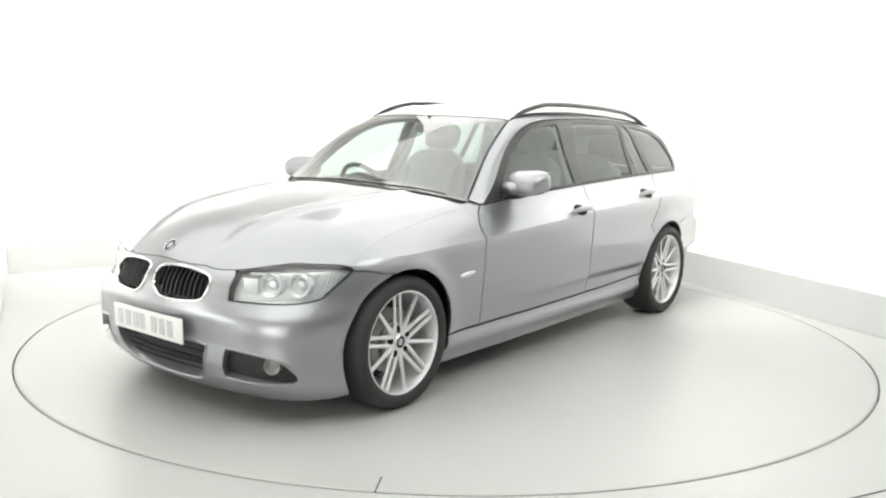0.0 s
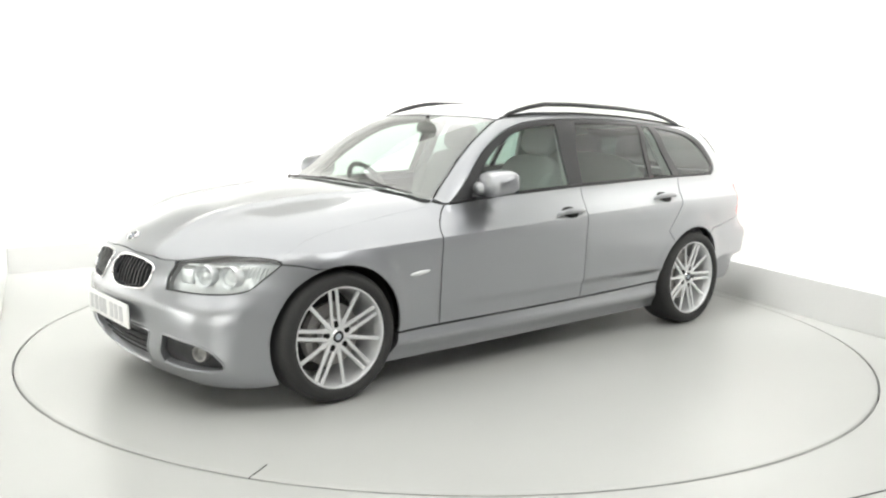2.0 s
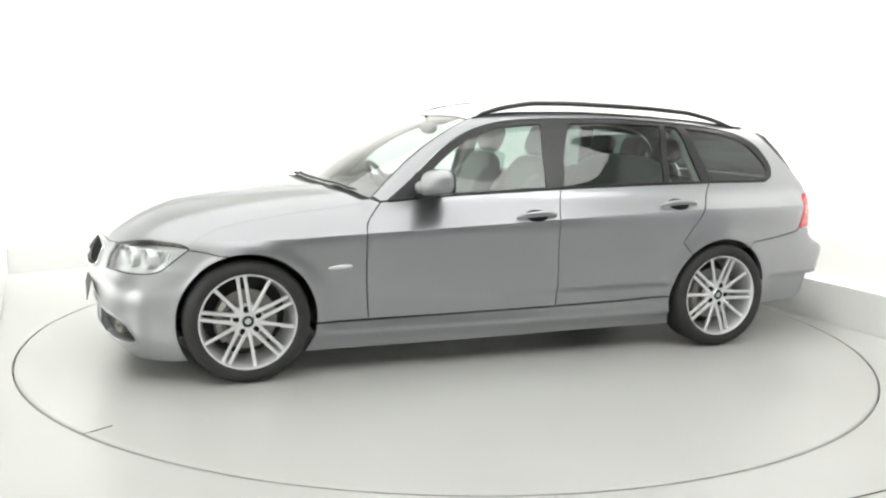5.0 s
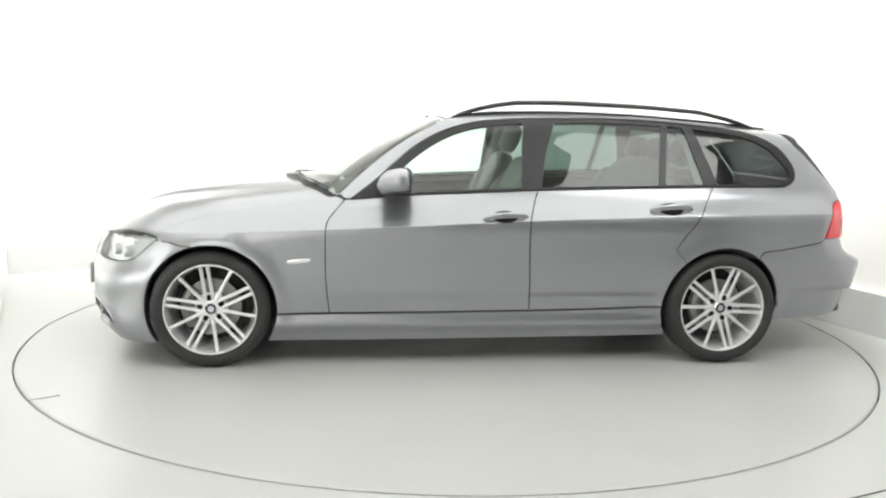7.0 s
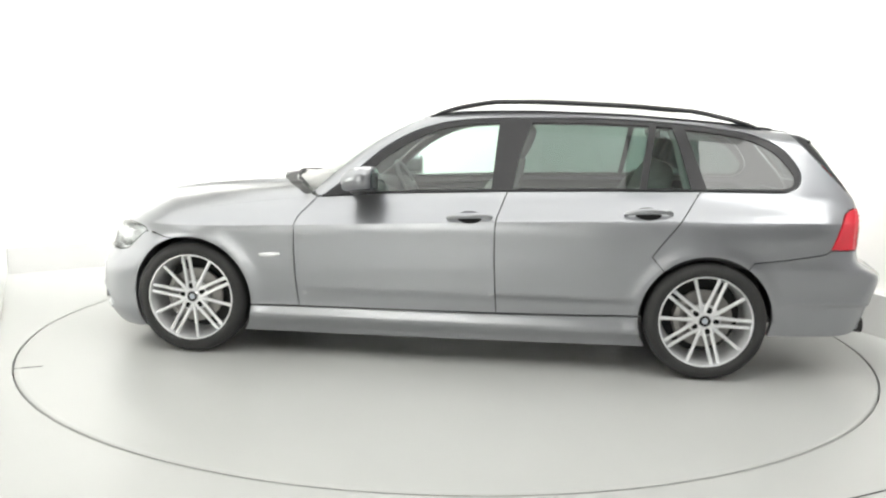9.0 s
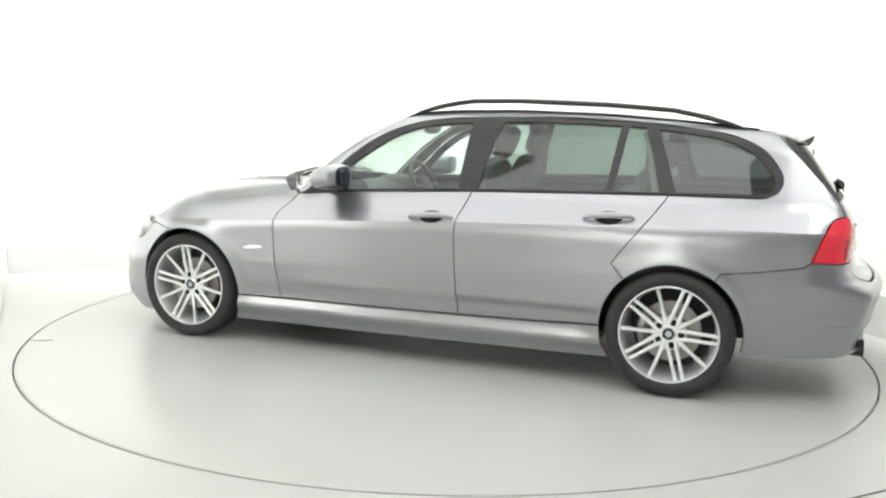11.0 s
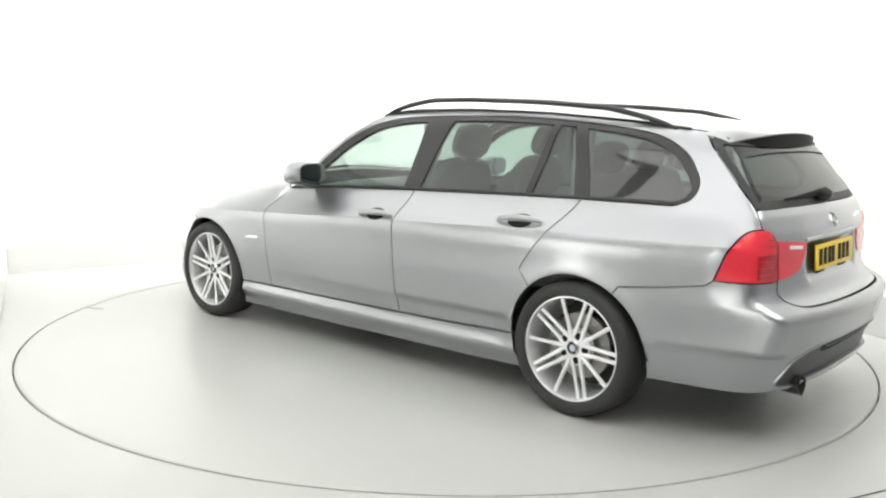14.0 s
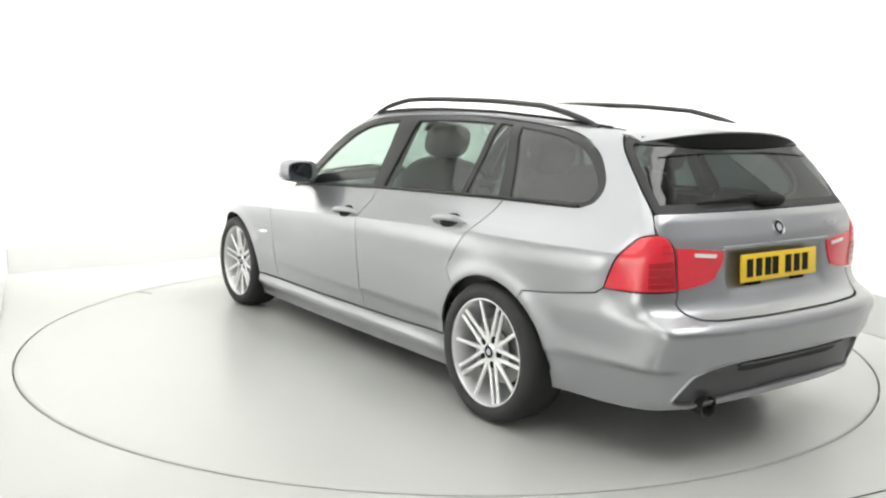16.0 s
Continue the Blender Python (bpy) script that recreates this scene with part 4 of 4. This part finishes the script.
# ---- wheels ----
def wheel(x, s, phase, half_width):
    m = pose(x, s * 0.756, HUB_Z, 0, 0, 0 if s > 0 else 180)
    w = half_width
    bm = bmesh.new()
    lathe(bm, [(0.205, -w), (0.216, -w + 0.03), (0.212, 0.0), (0.222, w - 0.034), (0.2275, w - 0.018), (0.2295, w - 0.005), (0.233, w), (0.2385, w - 0.001), (0.240, w - 0.010), (0.232, w - 0.03), (0.222, -w)], 72, None, True)
    rim = part("wheel", bm, ALLOY, car, "silver alloy wheel with five double and five single spokes")
    rim.matrix_local = m
    bm = bmesh.new()
    lathe(bm, [(0.232, -w - 0.004), (0.262, -w - 0.014), (0.296, -w - 0.004), (0.306, -w + 0.022), (0.309, -w + 0.05), (0.309, w - 0.045), (0.305, w - 0.018), (0.295, w + 0.002), (0.275, w + 0.013),
               (0.255, w + 0.012), (0.243, w + 0.004), (0.236, w - 0.006)], 96, None, True)
    tyre = part("tyre", bm, RUBBER, rim, "black low-profile road tyre")
    dish = w - 0.034
    for i in range(5):
        base = radians(phase + 72 * i)
        for off, width in ((-7.5, 0.0074), (7.5, 0.0074), (36, 0.0082)):
            bm = bmesh.new()
            line = []
            for k in range(7):
                r = 0.045 + (0.229 - 0.045) * k / 6
                a = base + radians(off) if off == 36 else base + math.copysign(math.asin(min(0.9, (0.0195 - 0.002 * k / 6) / r)), off)
                line.append((-r * math.cos(a), dish - 0.008 + 0.016 * (k / 6) ** 0.7, r * math.sin(a)))
            tube(bm, [(q[0], q[1], q[2]) for q in line], width, 0.009, 8, taper=lambda f: 1.0 + 0.45 * (1 - f) ** 3 + 0.25 * f ** 4)
            part("spoke", bm, ALLOY, rim)
    bm = bmesh.new()
    lathe(bm, [(0.0, dish + 0.004), (0.030, dish + 0.004), (0.034, dish), (0.064, dish - 0.002), (0.082, dish - 0.009), (0.085, dish - 0.04), (0.0, dish - 0.04)], 40)
    hub = part("hub", bm, ALLOY, rim)
    bm = bmesh.new()
    lathe(bm, [(0.0, dish + 0.008), (0.029, dish + 0.008), (0.033, dish + 0.003)], 32)
    cap = part("hub_cap", bm, CHROME, rim, "round centre cap with a dark enamel ring")
    bm = bmesh.new()
    lathe(bm, [(0.0165, dish + 0.0087), (0.0275, dish + 0.0087)], 28)
    part("cap_ring", bm, INK, cap, "black enamel ring")
    bm = bmesh.new()
    lathe(bm, [(0.0, dish + 0.009), (0.0145, dish + 0.009)], 24)
    part("cap_disc", bm, BLUE, cap, "pale blue and white enamel disc")
    # Bolts stand proud; their black paints in the shade of the bolt holes.
    for i in range(5):
        a = radians(phase + 36 + 72 * i + 36)
        bm = bmesh.new()
        lathe(bm, [(0.0, dish + 0.002), (0.0150, dish + 0.002), (0.0165, dish - 0.003), (0.0165, dish - 0.02)], 14, pose(-0.058 * math.cos(a), 0.0, 0.058 * math.sin(a)))
        part("wheel_bolt", bm, INK, rim, "wheel bolt, black to paint the shade of its recess")
    bm = bmesh.new()
    lathe(bm, [(0.0, -0.005), (0.075, -0.005), (0.085, 0.012), (0.150, 0.012), (0.150, -0.012), (0.0, -0.012)], 56)
    part("brake_disc", bm, IRON, rim, "grey iron brake disc")
    bm = bmesh.new()
    arc_ = [(0.128 * math.cos(radians(a)) * -s, 0.012, 0.128 * math.sin(radians(a))) for a in range(135, 226, 10)]
    tube(bm, arc_, 0.034, 0.036, 8)
    part("brake_caliper", bm, IRON, rim, "grey brake caliper")
    bm = bmesh.new()
    lathe(bm, [(0.0, -w + 0.01), (0.200, -w + 0.01)], 40)
    part("wheel_back", bm, GAP, rim, "dark brake backplate")


wheel(AXLE, 1, 26 + 72, 0.100)
wheel(AXLE, -1, 40, 0.100)
wheel(-AXLE, 1, 70, 0.108)
wheel(-AXLE, -1, 15, 0.108)

# ---- outside fittings ----
for s in (1, -1):
    bm = bmesh.new()
    vs = blob(bm, (0.175, 0.232, 0.136), pose(0.425, s * 0.868, 0.988, 0, 4, s * -16), 3.3, 36, 20)
    for v in vs:
        fore = max(0.0, (v.co.x - 0.40) / 0.11)
        v.co.z -= 0.020 * fore * fore
        if v.co.z < 0.975:
            v.co.y -= s * 0.30 * (0.975 - v.co.z)
            v.co.z = 0.975 - (0.975 - v.co.z) * 0.80
        if v.co.x < 0.355:
            v.co.x = 0.355
    mirror = part("door_mirror", bm, PAINT, car, "silver-grey door mirror with black foot")
    bm = bmesh.new()
    tube(bm, [(0.48, s * 0.750, 0.915), (0.465, s * 0.79, 0.916), (0.45, s * 0.83, 0.922), (0.43, s * 0.86, 0.935)], 0.035, 0.018, 10)
    part("mirror_foot", bm, TRIM, mirror, "black mirror foot")
    bm = bmesh.new()
    blob(bm, (0.120, 0.130, 0.075), pose(0.462, s * 0.802, 0.962, 0, 8, s * -22), 2.6, 26, 12)
    part("mirror_arm", bm, PAINT, mirror)
    bm = bmesh.new()
    blob(bm, (0.155, 0.175, 0.028), pose(0.425, s * 0.862, 0.934, s * 6, 4, s * -16), 3.0, 28, 10)
    part("mirror_base", bm, TRIM, mirror, "black lower mirror shell")
    bm = bmesh.new()
    blob(bm, (0.012, 0.150, 0.112), pose(0.352, s * 0.882, 0.990, 0, 0, s * -4), 3.4, 28, 10)
    part("mirror_glass", bm, MIRROR, mirror, "mirror glass")
    tri = [(0.655, belt_z(0.655) + 0.006), (0.53, 0.975), (0.47, 0.955), (0.43, 0.918)]
    panel("mirror_sail", joined(curve(tri[:2]), curve(tri[1:3]), curve(tri[2:]), curve([tri[3], tri[0]])), chart_side, PLASTIC, mirror, "black triangular mirror patch", side=s, lift=0.003, flange=0.006, gap=0)
    # door handles
    for xa, xb, za, zb, door_name in ((-0.03, -0.268, 0.795, 0.806, "front"), (-0.942, -1.186, 0.842, 0.853, "rear")):
        cx, cz, hx = (xa + xb) / 2, (za + zb) / 2, (xa - xb) / 2
        # Flat black oval on the door paints the shade of the grip recess.
        ring_ = np.stack([cx + hx * 0.56 * np.cos(np.linspace(0, math.tau, 28, endpoint=False)), cz + 0.006 + 0.030 * np.sin(np.linspace(0, math.tau, 28, endpoint=False))], 1)
        handle = panel("handle_shade", ring_, chart_side, INK, car, "flat black oval, painted shade behind the door handle", side=s, lift=0.0015, flange=0, gap=0, step=0.02)
        q = chart_side([(xa + (xb - xa) * f, za + (zb - za) * f) for f in np.linspace(0, 1, 15)])
        nn = slope(q)
        line = q + nn * (0.006 + 0.026 * np.sin(np.linspace(0, math.pi, 15)) ** 0.5)[:, None]
        bm = bmesh.new()
        tube(bm, line * (1, s, 1), 0.010, 0.016, 10, taper=lambda f: 0.45 + 0.55 * math.sin(f * math.pi) ** 0.4)
        part("door_handle", bm, PAINT, handle, "silver-grey pull handle")
    # roof rails
    xs_ = np.linspace(0.10, -1.66, 36)
    q = chart_top(np.stack([xs_, 0.532 - 0.014 * (0.1 - xs_)], 1))
    f = np.linspace(0, 1, 36)
    rise = 0.058 * np.clip(np.minimum(f / 0.2, (1 - f) / 0.2), 0, 1) ** 0.7
    bm = bmesh.new()
    tube(bm, [(a[0], s * a[1], a[2] + r - 0.004) for a, r in zip(q, rise)], 0.0145, 0.0135, 10, taper=lambda f: 0.6 + 0.4 * min(1, min(f, 1 - f) / 0.08))
    part("roof_rail", bm, TRIM, car, "black roof rail")
    bm = bmesh.new()
    tube(bm, [(a[0], s * (a[1] + 0.002), a[2] + 0.003) for a in chart_top(np.stack([np.linspace(0.11, -1.72, 40), np.linspace(0.533, 0.495, 40)], 1))], 0.008, 0.005, 6)
    part("roof_moulding", bm, TRIM, car, "black roof ditch strip")
    # side repeater
    q = chart_side([(0.985 - 0.115 * f, 0.562 + 0.010 * f) for f in np.linspace(0, 1, 9)])
    bm = bmesh.new()
    tube(bm, (q + (0, 0.001, 0)) * (1, s, 1), 0.006, 0.0115, 8, taper=lambda f: 0.35 + 0.65 * math.sin(math.pi * min(1, 0.12 + f * 0.80)))
    part("side_repeater", bm, REFLECTOR, car, "slim clear side repeater lamp on the wing")

# roof spoiler
def spoiler_section(y):
    x0 = -1.80
    z0 = float(chart_top([(x0, y)])[0, 2])
    tip = -2.0 + 0.50 * abs(y) ** 2.6
    zt = 1.290 - 0.19 * abs(y) ** 2.2
    return x0, z0, tip, zt


bm = bmesh.new()
rows_ = []
ys_ = np.linspace(-0.525, 0.525, 41)

for y in ys_:
    x0, z0, tip, zt = spoiler_section(y)
    pts = [(x0, z0 + 0.002), ((x0 + tip) / 2, (z0 + zt) / 2 + 0.009), (tip + 0.015, zt + 0.004), (tip, zt - 0.004), (tip + 0.005, zt - 0.012)]
    rows_.append([bm.verts.new((a, y, b)) for a, b in pts])
for r0, r1 in zip(rows_, rows_[1:]):
    for i in range(4):
        bm.faces.new((r0[i], r0[i + 1], r1[i + 1], r1[i]))
for y, r0 in ((ys_[0], rows_[0]), (ys_[-1], rows_[-1])):
    x0, z0, tip, zt = spoiler_section(y)
    low = bm.verts.new((tip + 0.03, y * 0.985, zt - 0.05))
    back = bm.verts.new((x0, y * 0.985, z0 - 0.05))
    bm.faces.new((*r0, low, back))
spoiler = part("roof_spoiler", bm, PAINT, tailgate, "silver-grey roof spoiler with dark underside")
bm = bmesh.new()
rows_ = []
for y in ys_[1:-1]:
    x0, z0, tip, zt = spoiler_section(y)
    q = chart_rear([(y, zt - 0.092 + 0.10 * y ** 2)])[0]
    rows_.append([bm.verts.new(v) for v in ((tip + 0.003, y, zt - 0.010), (tip + 0.010, y, zt - 0.045), (tip + 0.040 - 0.02 * abs(y), y, zt - 0.088 + 0.10 * y ** 2), (q[0] - 0.004, y, q[2]))])
for r0, r1 in zip(rows_, rows_[1:]):
    for i in range(3):
        bm.faces.new((r0[i], r0[i + 1], r1[i + 1], r1[i]))
part("spoiler_underside", bm, INK, spoiler, "black spoiler underside")
# wipers
bm = bmesh.new()
q = chart_rear([(y, 1.0 + 0.045 * f) for y, f in ((-0.06, 0.6), (0.02, 0.55), (0.10, 0.5), (0.22, 0.40), (0.34, 0.30), (0.44, 0.25))])
tube(bm, q - (0.022, 0, 0), 0.007, 0.011, 8, taper=lambda f: 1.6 - 1.1 * f)
part("rear_wiper", bm, INK, tailgate, "black rear wiper")
bm = bmesh.new()
c = chart_rear([(-0.03, 1.012)])[0]
blob(bm, (0.055, 0.21, 0.05), pose(c[0] - 0.016, -0.01, 1.014, 0, -35, 0), 2.4, 20, 10)
part("wiper_cover", bm, INK, tailgate, "black wiper hub cover")
for y0, y1, dx in ((0.60, 0.02, 0.0), (0.05, -0.52, 0.02)):
    bm = bmesh.new()
    q = chart_top([(0.965 - 0.50 * y * y + dx, y) for y in np.linspace(y0, y1, 12)])
    tube(bm, q + (0.0, 0, 0.007), 0.006, 0.007, 6, taper=lambda f: 0.6 + 0.6 * f)
    part("wiper", bm, PLASTIC, screen_ob, "black windscreen wiper")
# tailpipe, sensors, plates
bm = bmesh.new()
lathe(bm, [(0.036, -0.16), (0.041, 0.02), (0.044, 0.03), (0.039, 0.028), (0.036, -0.06), (0.0, -0.06)], 32, pose(-2.240, 0.475, 0.252, 0, 0, 90))
part("tailpipe", bm, DARKSTEEL, car, "dark grey steel tailpipe")
# Flat black disc across the pipe paints the shade of its hollow.
bm = bmesh.new()
lathe(bm, [(0.0, 0.0), (0.0365, 0.0)], 24, pose(-2.240, 0.475, 0.252, 0, 0, 90))
part("pipe_shade", bm, GAP, car, "flat black disc, painted shade inside the tailpipe")


def plate(name, m, mat, ink, label):
    """A registration plate in its own plane, x across, z up; its writing as plain bars."""
    bm = bmesh.new()
    box(bm, -0.26, 0.26, -0.004, 0.004, -0.0555, 0.0555, 0.003, m)
    ob = part(name, bm, mat, car, label)
    for i, x in enumerate((-0.205, -0.145, -0.085, -0.035, 0.055, 0.115, 0.175)):
        bm = bmesh.new()
        box(bm, x - 0.020, x + 0.020, -0.0062, -0.0035, -0.036, 0.036, 0.0, m)
        part("plate_bar", bm, ink, ob, smooth=False)
    return ob


plate("rear_plate", pose(-2.212, 0.0, 0.756, -4, 0, -90), YELLOW, INK, "yellow registration plate")
plate("front_plate", pose(2.134, 0.0, 0.392, 2, 0, 90), WHITE, PALEINK, "white registration plate")
bm = bmesh.new()
tube(bm, chart_rear([(y, 0.842) for y in np.linspace(-0.36, 0.36, 15)]) - (0.004, 0, 0), 0.006, 0.009, 8)
part("gate_grip", bm, PAINT, tailgate, "moulding over the number plate")
for y in (-0.14, 0.16):
    c = chart_rear([(y, 0.690)])[0]
    bm = bmesh.new()
    box(bm, c[0] - 0.010, c[0] + 0.006, y - 0.045, y + 0.045, 0.686, 0.697, 0.002)
    part("plate_clip", bm, INK, tailgate, "black clip under the number plate")


def roundel(p, parent):
    n = slope(np.array([p]))[0]
    m = Matrix.Translation(Vector(p)) @ Vector(n).to_track_quat("Y", "Z").to_matrix().to_4x4()
    bm = bmesh.new()
    lathe(bm, [(0.0, 0.004), (0.029, 0.004), (0.031, 0.0065), (0.0335, 0.0055), (0.035, 0.0)], 36, m)
    ob = part("roundel", bm, CHROME, parent, "round chrome-ringed badge")
    bm = bmesh.new()
    lathe(bm, [(0.017, 0.0052), (0.0285, 0.0052)], 28, m)
    part("badge_ring", bm, INK, ob, "black enamel ring")
    bm = bmesh.new()
    lathe(bm, [(0.0, 0.0055), (0.016, 0.0055)], 28, m)
    part("badge_disc", bm, BLUE, ob, "blue enamel disc")


roundel(chart_rear([(0.0, 0.905)])[0], tailgate)
roundel(chart_top([(2.005, 0.0)])[0], car)
bm = bmesh.new()
tube(bm, chart_rear([(-0.36, 0.905), (-0.41, 0.905), (-0.46, 0.904)]) - (0.003, 0, 0), 0.003, 0.010, 6)
part("model_badge", bm, CHROME, tailgate, "small chrome model badge")

# ---- inside ----
def seat(x, y, wide, mat, head=True, lean=20, z=0.46):
    bm = bmesh.new()
    blob(bm, (0.52, wide, 0.17), pose(x, y, z, 0, -6, 0), 4.0, 32, 14)
    for s in (-1, 1):
        blob(bm, (0.46, 0.09, 0.20), pose(x, y + s * (wide / 2 - 0.04), z + 0.02, 0, -6, 0), 3.0, 20, 10)
    ob = part("seat", bm, mat, car, "leather car seat")
    bm = bmesh.new()
    blob(bm, (0.14, wide * 0.96, 0.66), pose(x - 0.33, y, z + 0.33, 0, -lean, 0), 3.6, 32, 16)
    for s in (-1, 1):
        blob(bm, (0.18, 0.10, 0.52), pose(x - 0.30, y + s * (wide / 2 - 0.055), z + 0.30, 0, -lean, 0), 2.8, 20, 12)
    part("backrest", bm, mat, ob)
    if head:
        c = Vector((x - 0.33, y, z + 0.33)) + Vector((-math.sin(radians(lean)), 0, math.cos(radians(lean)))) * 0.43
        bm = bmesh.new()
        blob(bm, (0.11, 0.27, 0.19), pose(c.x, c.y, c.z, 0, -lean, 0), 3.0, 28, 14)
        part("headrest", bm, mat, ob)
        for s in (-1, 1):
            bm = bmesh.new()
            tube(bm, [(c.x + 0.02, c.y + s * 0.06, c.z - 0.16), (c.x, c.y + s * 0.06, c.z)], 0.006, 0.006, 8)
            part("headrest_post", bm, CHROME, ob)
    return ob


seat(0.08, 0.37, 0.52, LEATHER)
seat(0.08, -0.37, 0.52, LEATHER)
rear_seat = seat(-0.76, 0.0, 1.22, LEATHER, head=False, lean=22)
for y in (-0.40, 0.0, 0.40):
    bm = bmesh.new()
    blob(bm, (0.10, 0.25, 0.16), pose(-1.27, y, 1.145, 0, -20, 0), 3.0, 24, 12)
    part("headrest", bm, DARKLEATHER, rear_seat)
bm = bmesh.new()
tube(bm, [(0.62, y, 0.80 + 0.02 * math.cos(y * 3)) for y in np.linspace(-0.69, 0.69, 21)], 0.20, 0.10, 16)
blob(bm, (0.26, 0.40, 0.13), pose(0.56, -0.37, 0.87), 3.0)
dash = part("dashboard", bm, DARKLEATHER, car, "dark soft dashboard")
bm = bmesh.new()
ring_ = [Matrix.Translation((0.36, -0.37, 0.86)) @ pose(0, 0, 0, 0, -62, 0) @ Vector((0.185 * math.cos(a), 0.185 * math.sin(a), 0)) for a in np.linspace(0, math.tau, 40, endpoint=False)]
tube(bm, ring_, 0.015, 0.015, 10, closed=True)
wheel_ob = part("steering_wheel", bm, DARKLEATHER, car, "black three-spoke steering wheel")
bm = bmesh.new()
blob(bm, (0.15, 0.17, 0.07), pose(0.375, -0.37, 0.865, 0, -62, 0), 2.6)
tube(bm, [(0.36, -0.55, 0.87), (0.375, -0.37, 0.865), (0.36, -0.19, 0.87)], 0.018, 0.014, 8)
tube(bm, [(0.375, -0.37, 0.865), (0.56, -0.37, 0.78)], 0.04, 0.04, 10)
part("wheel_boss", bm, DARKLEATHER, wheel_ob, "black airbag boss with silver spokes")
bm = bmesh.new()
blob(bm, (0.05, 0.24, 0.07), pose(0.18, 0.0, 1.255, 0, -20, 0), 3.0)
tube(bm, [(0.18, 0, 1.27), (0.20, 0, 1.33)], 0.012, 0.012, 8)
part("rear_view_mirror", bm, TRIM, car, "black interior mirror")
bm = bmesh.new()
box(bm, -0.35, 0.45, -0.12, 0.12, 0.23, 0.52, 0.03)
part("centre_console", bm, DARKLEATHER, car, "dark centre console")
card = joined(curve([(0.62, 0.875), (-0.30, 0.935), (-1.34, 0.965), (-1.80, 0.965)]), curve([(-1.80, 0.965), (-1.80, 0.62), (-1.0, 0.50), (-0.95, 0.26)]), curve([(-0.95, 0.26), (0.75, 0.26)]), curve([(0.75, 0.26), (0.75, 0.80), (0.62, 0.875)]))
for s in (1, -1):
    panel("door_card", card, chart_side, DARKLEATHER, car, "dark grey inner door trim", side=s, lift=-0.07, flange=0, step=0.06)
    # pillar trims
    for line in ([(-0.31, 0.95), (-0.37, 1.30)], [(-1.30, 0.97), (-1.22, 1.30)]):
        q = chart_side(curve(line))
        bm = bmesh.new()
        tube(bm, (q - slope(q) * 0.045) * (1, s, 1), 0.05, 0.025, 8)
        part("pillar_trim", bm, LINING, car, "pale grey pillar trim")


# ---- what turns: the table and the car on it ----
def motions():
    turn = [(0.0, 231.66), (0.5, 229.79), (1.0, 227.22), (1.5, 224.01), (2.0, 220.51), (2.5, 217.10), (3.0, 213.66), (3.5, 210.28), (4.0, 206.90),
            (6.5, 190.11), (7.0, 186.74), (7.5, 183.39), (8.0, 180.06), (8.5, 176.75), (9.0, 173.41), (11.5, 156.48), (12.0, 153.03), (12.5, 149.62),
            (13.0, 146.25), (13.5, 142.89), (14.0, 139.45), (14.5, 136.15), (15.0, 132.74), (15.5, 129.37), (16.0, 125.94)]
    walk(turntable, [(t, pose(*TABLE_AT, 0, 0, 0, a)) for t, a in turn])
    walk(car, [(t, pose(0, 0, 0, 0, 0, a) @ pose(-0.076, -0.036, 0)) for t, a in turn])


motions()
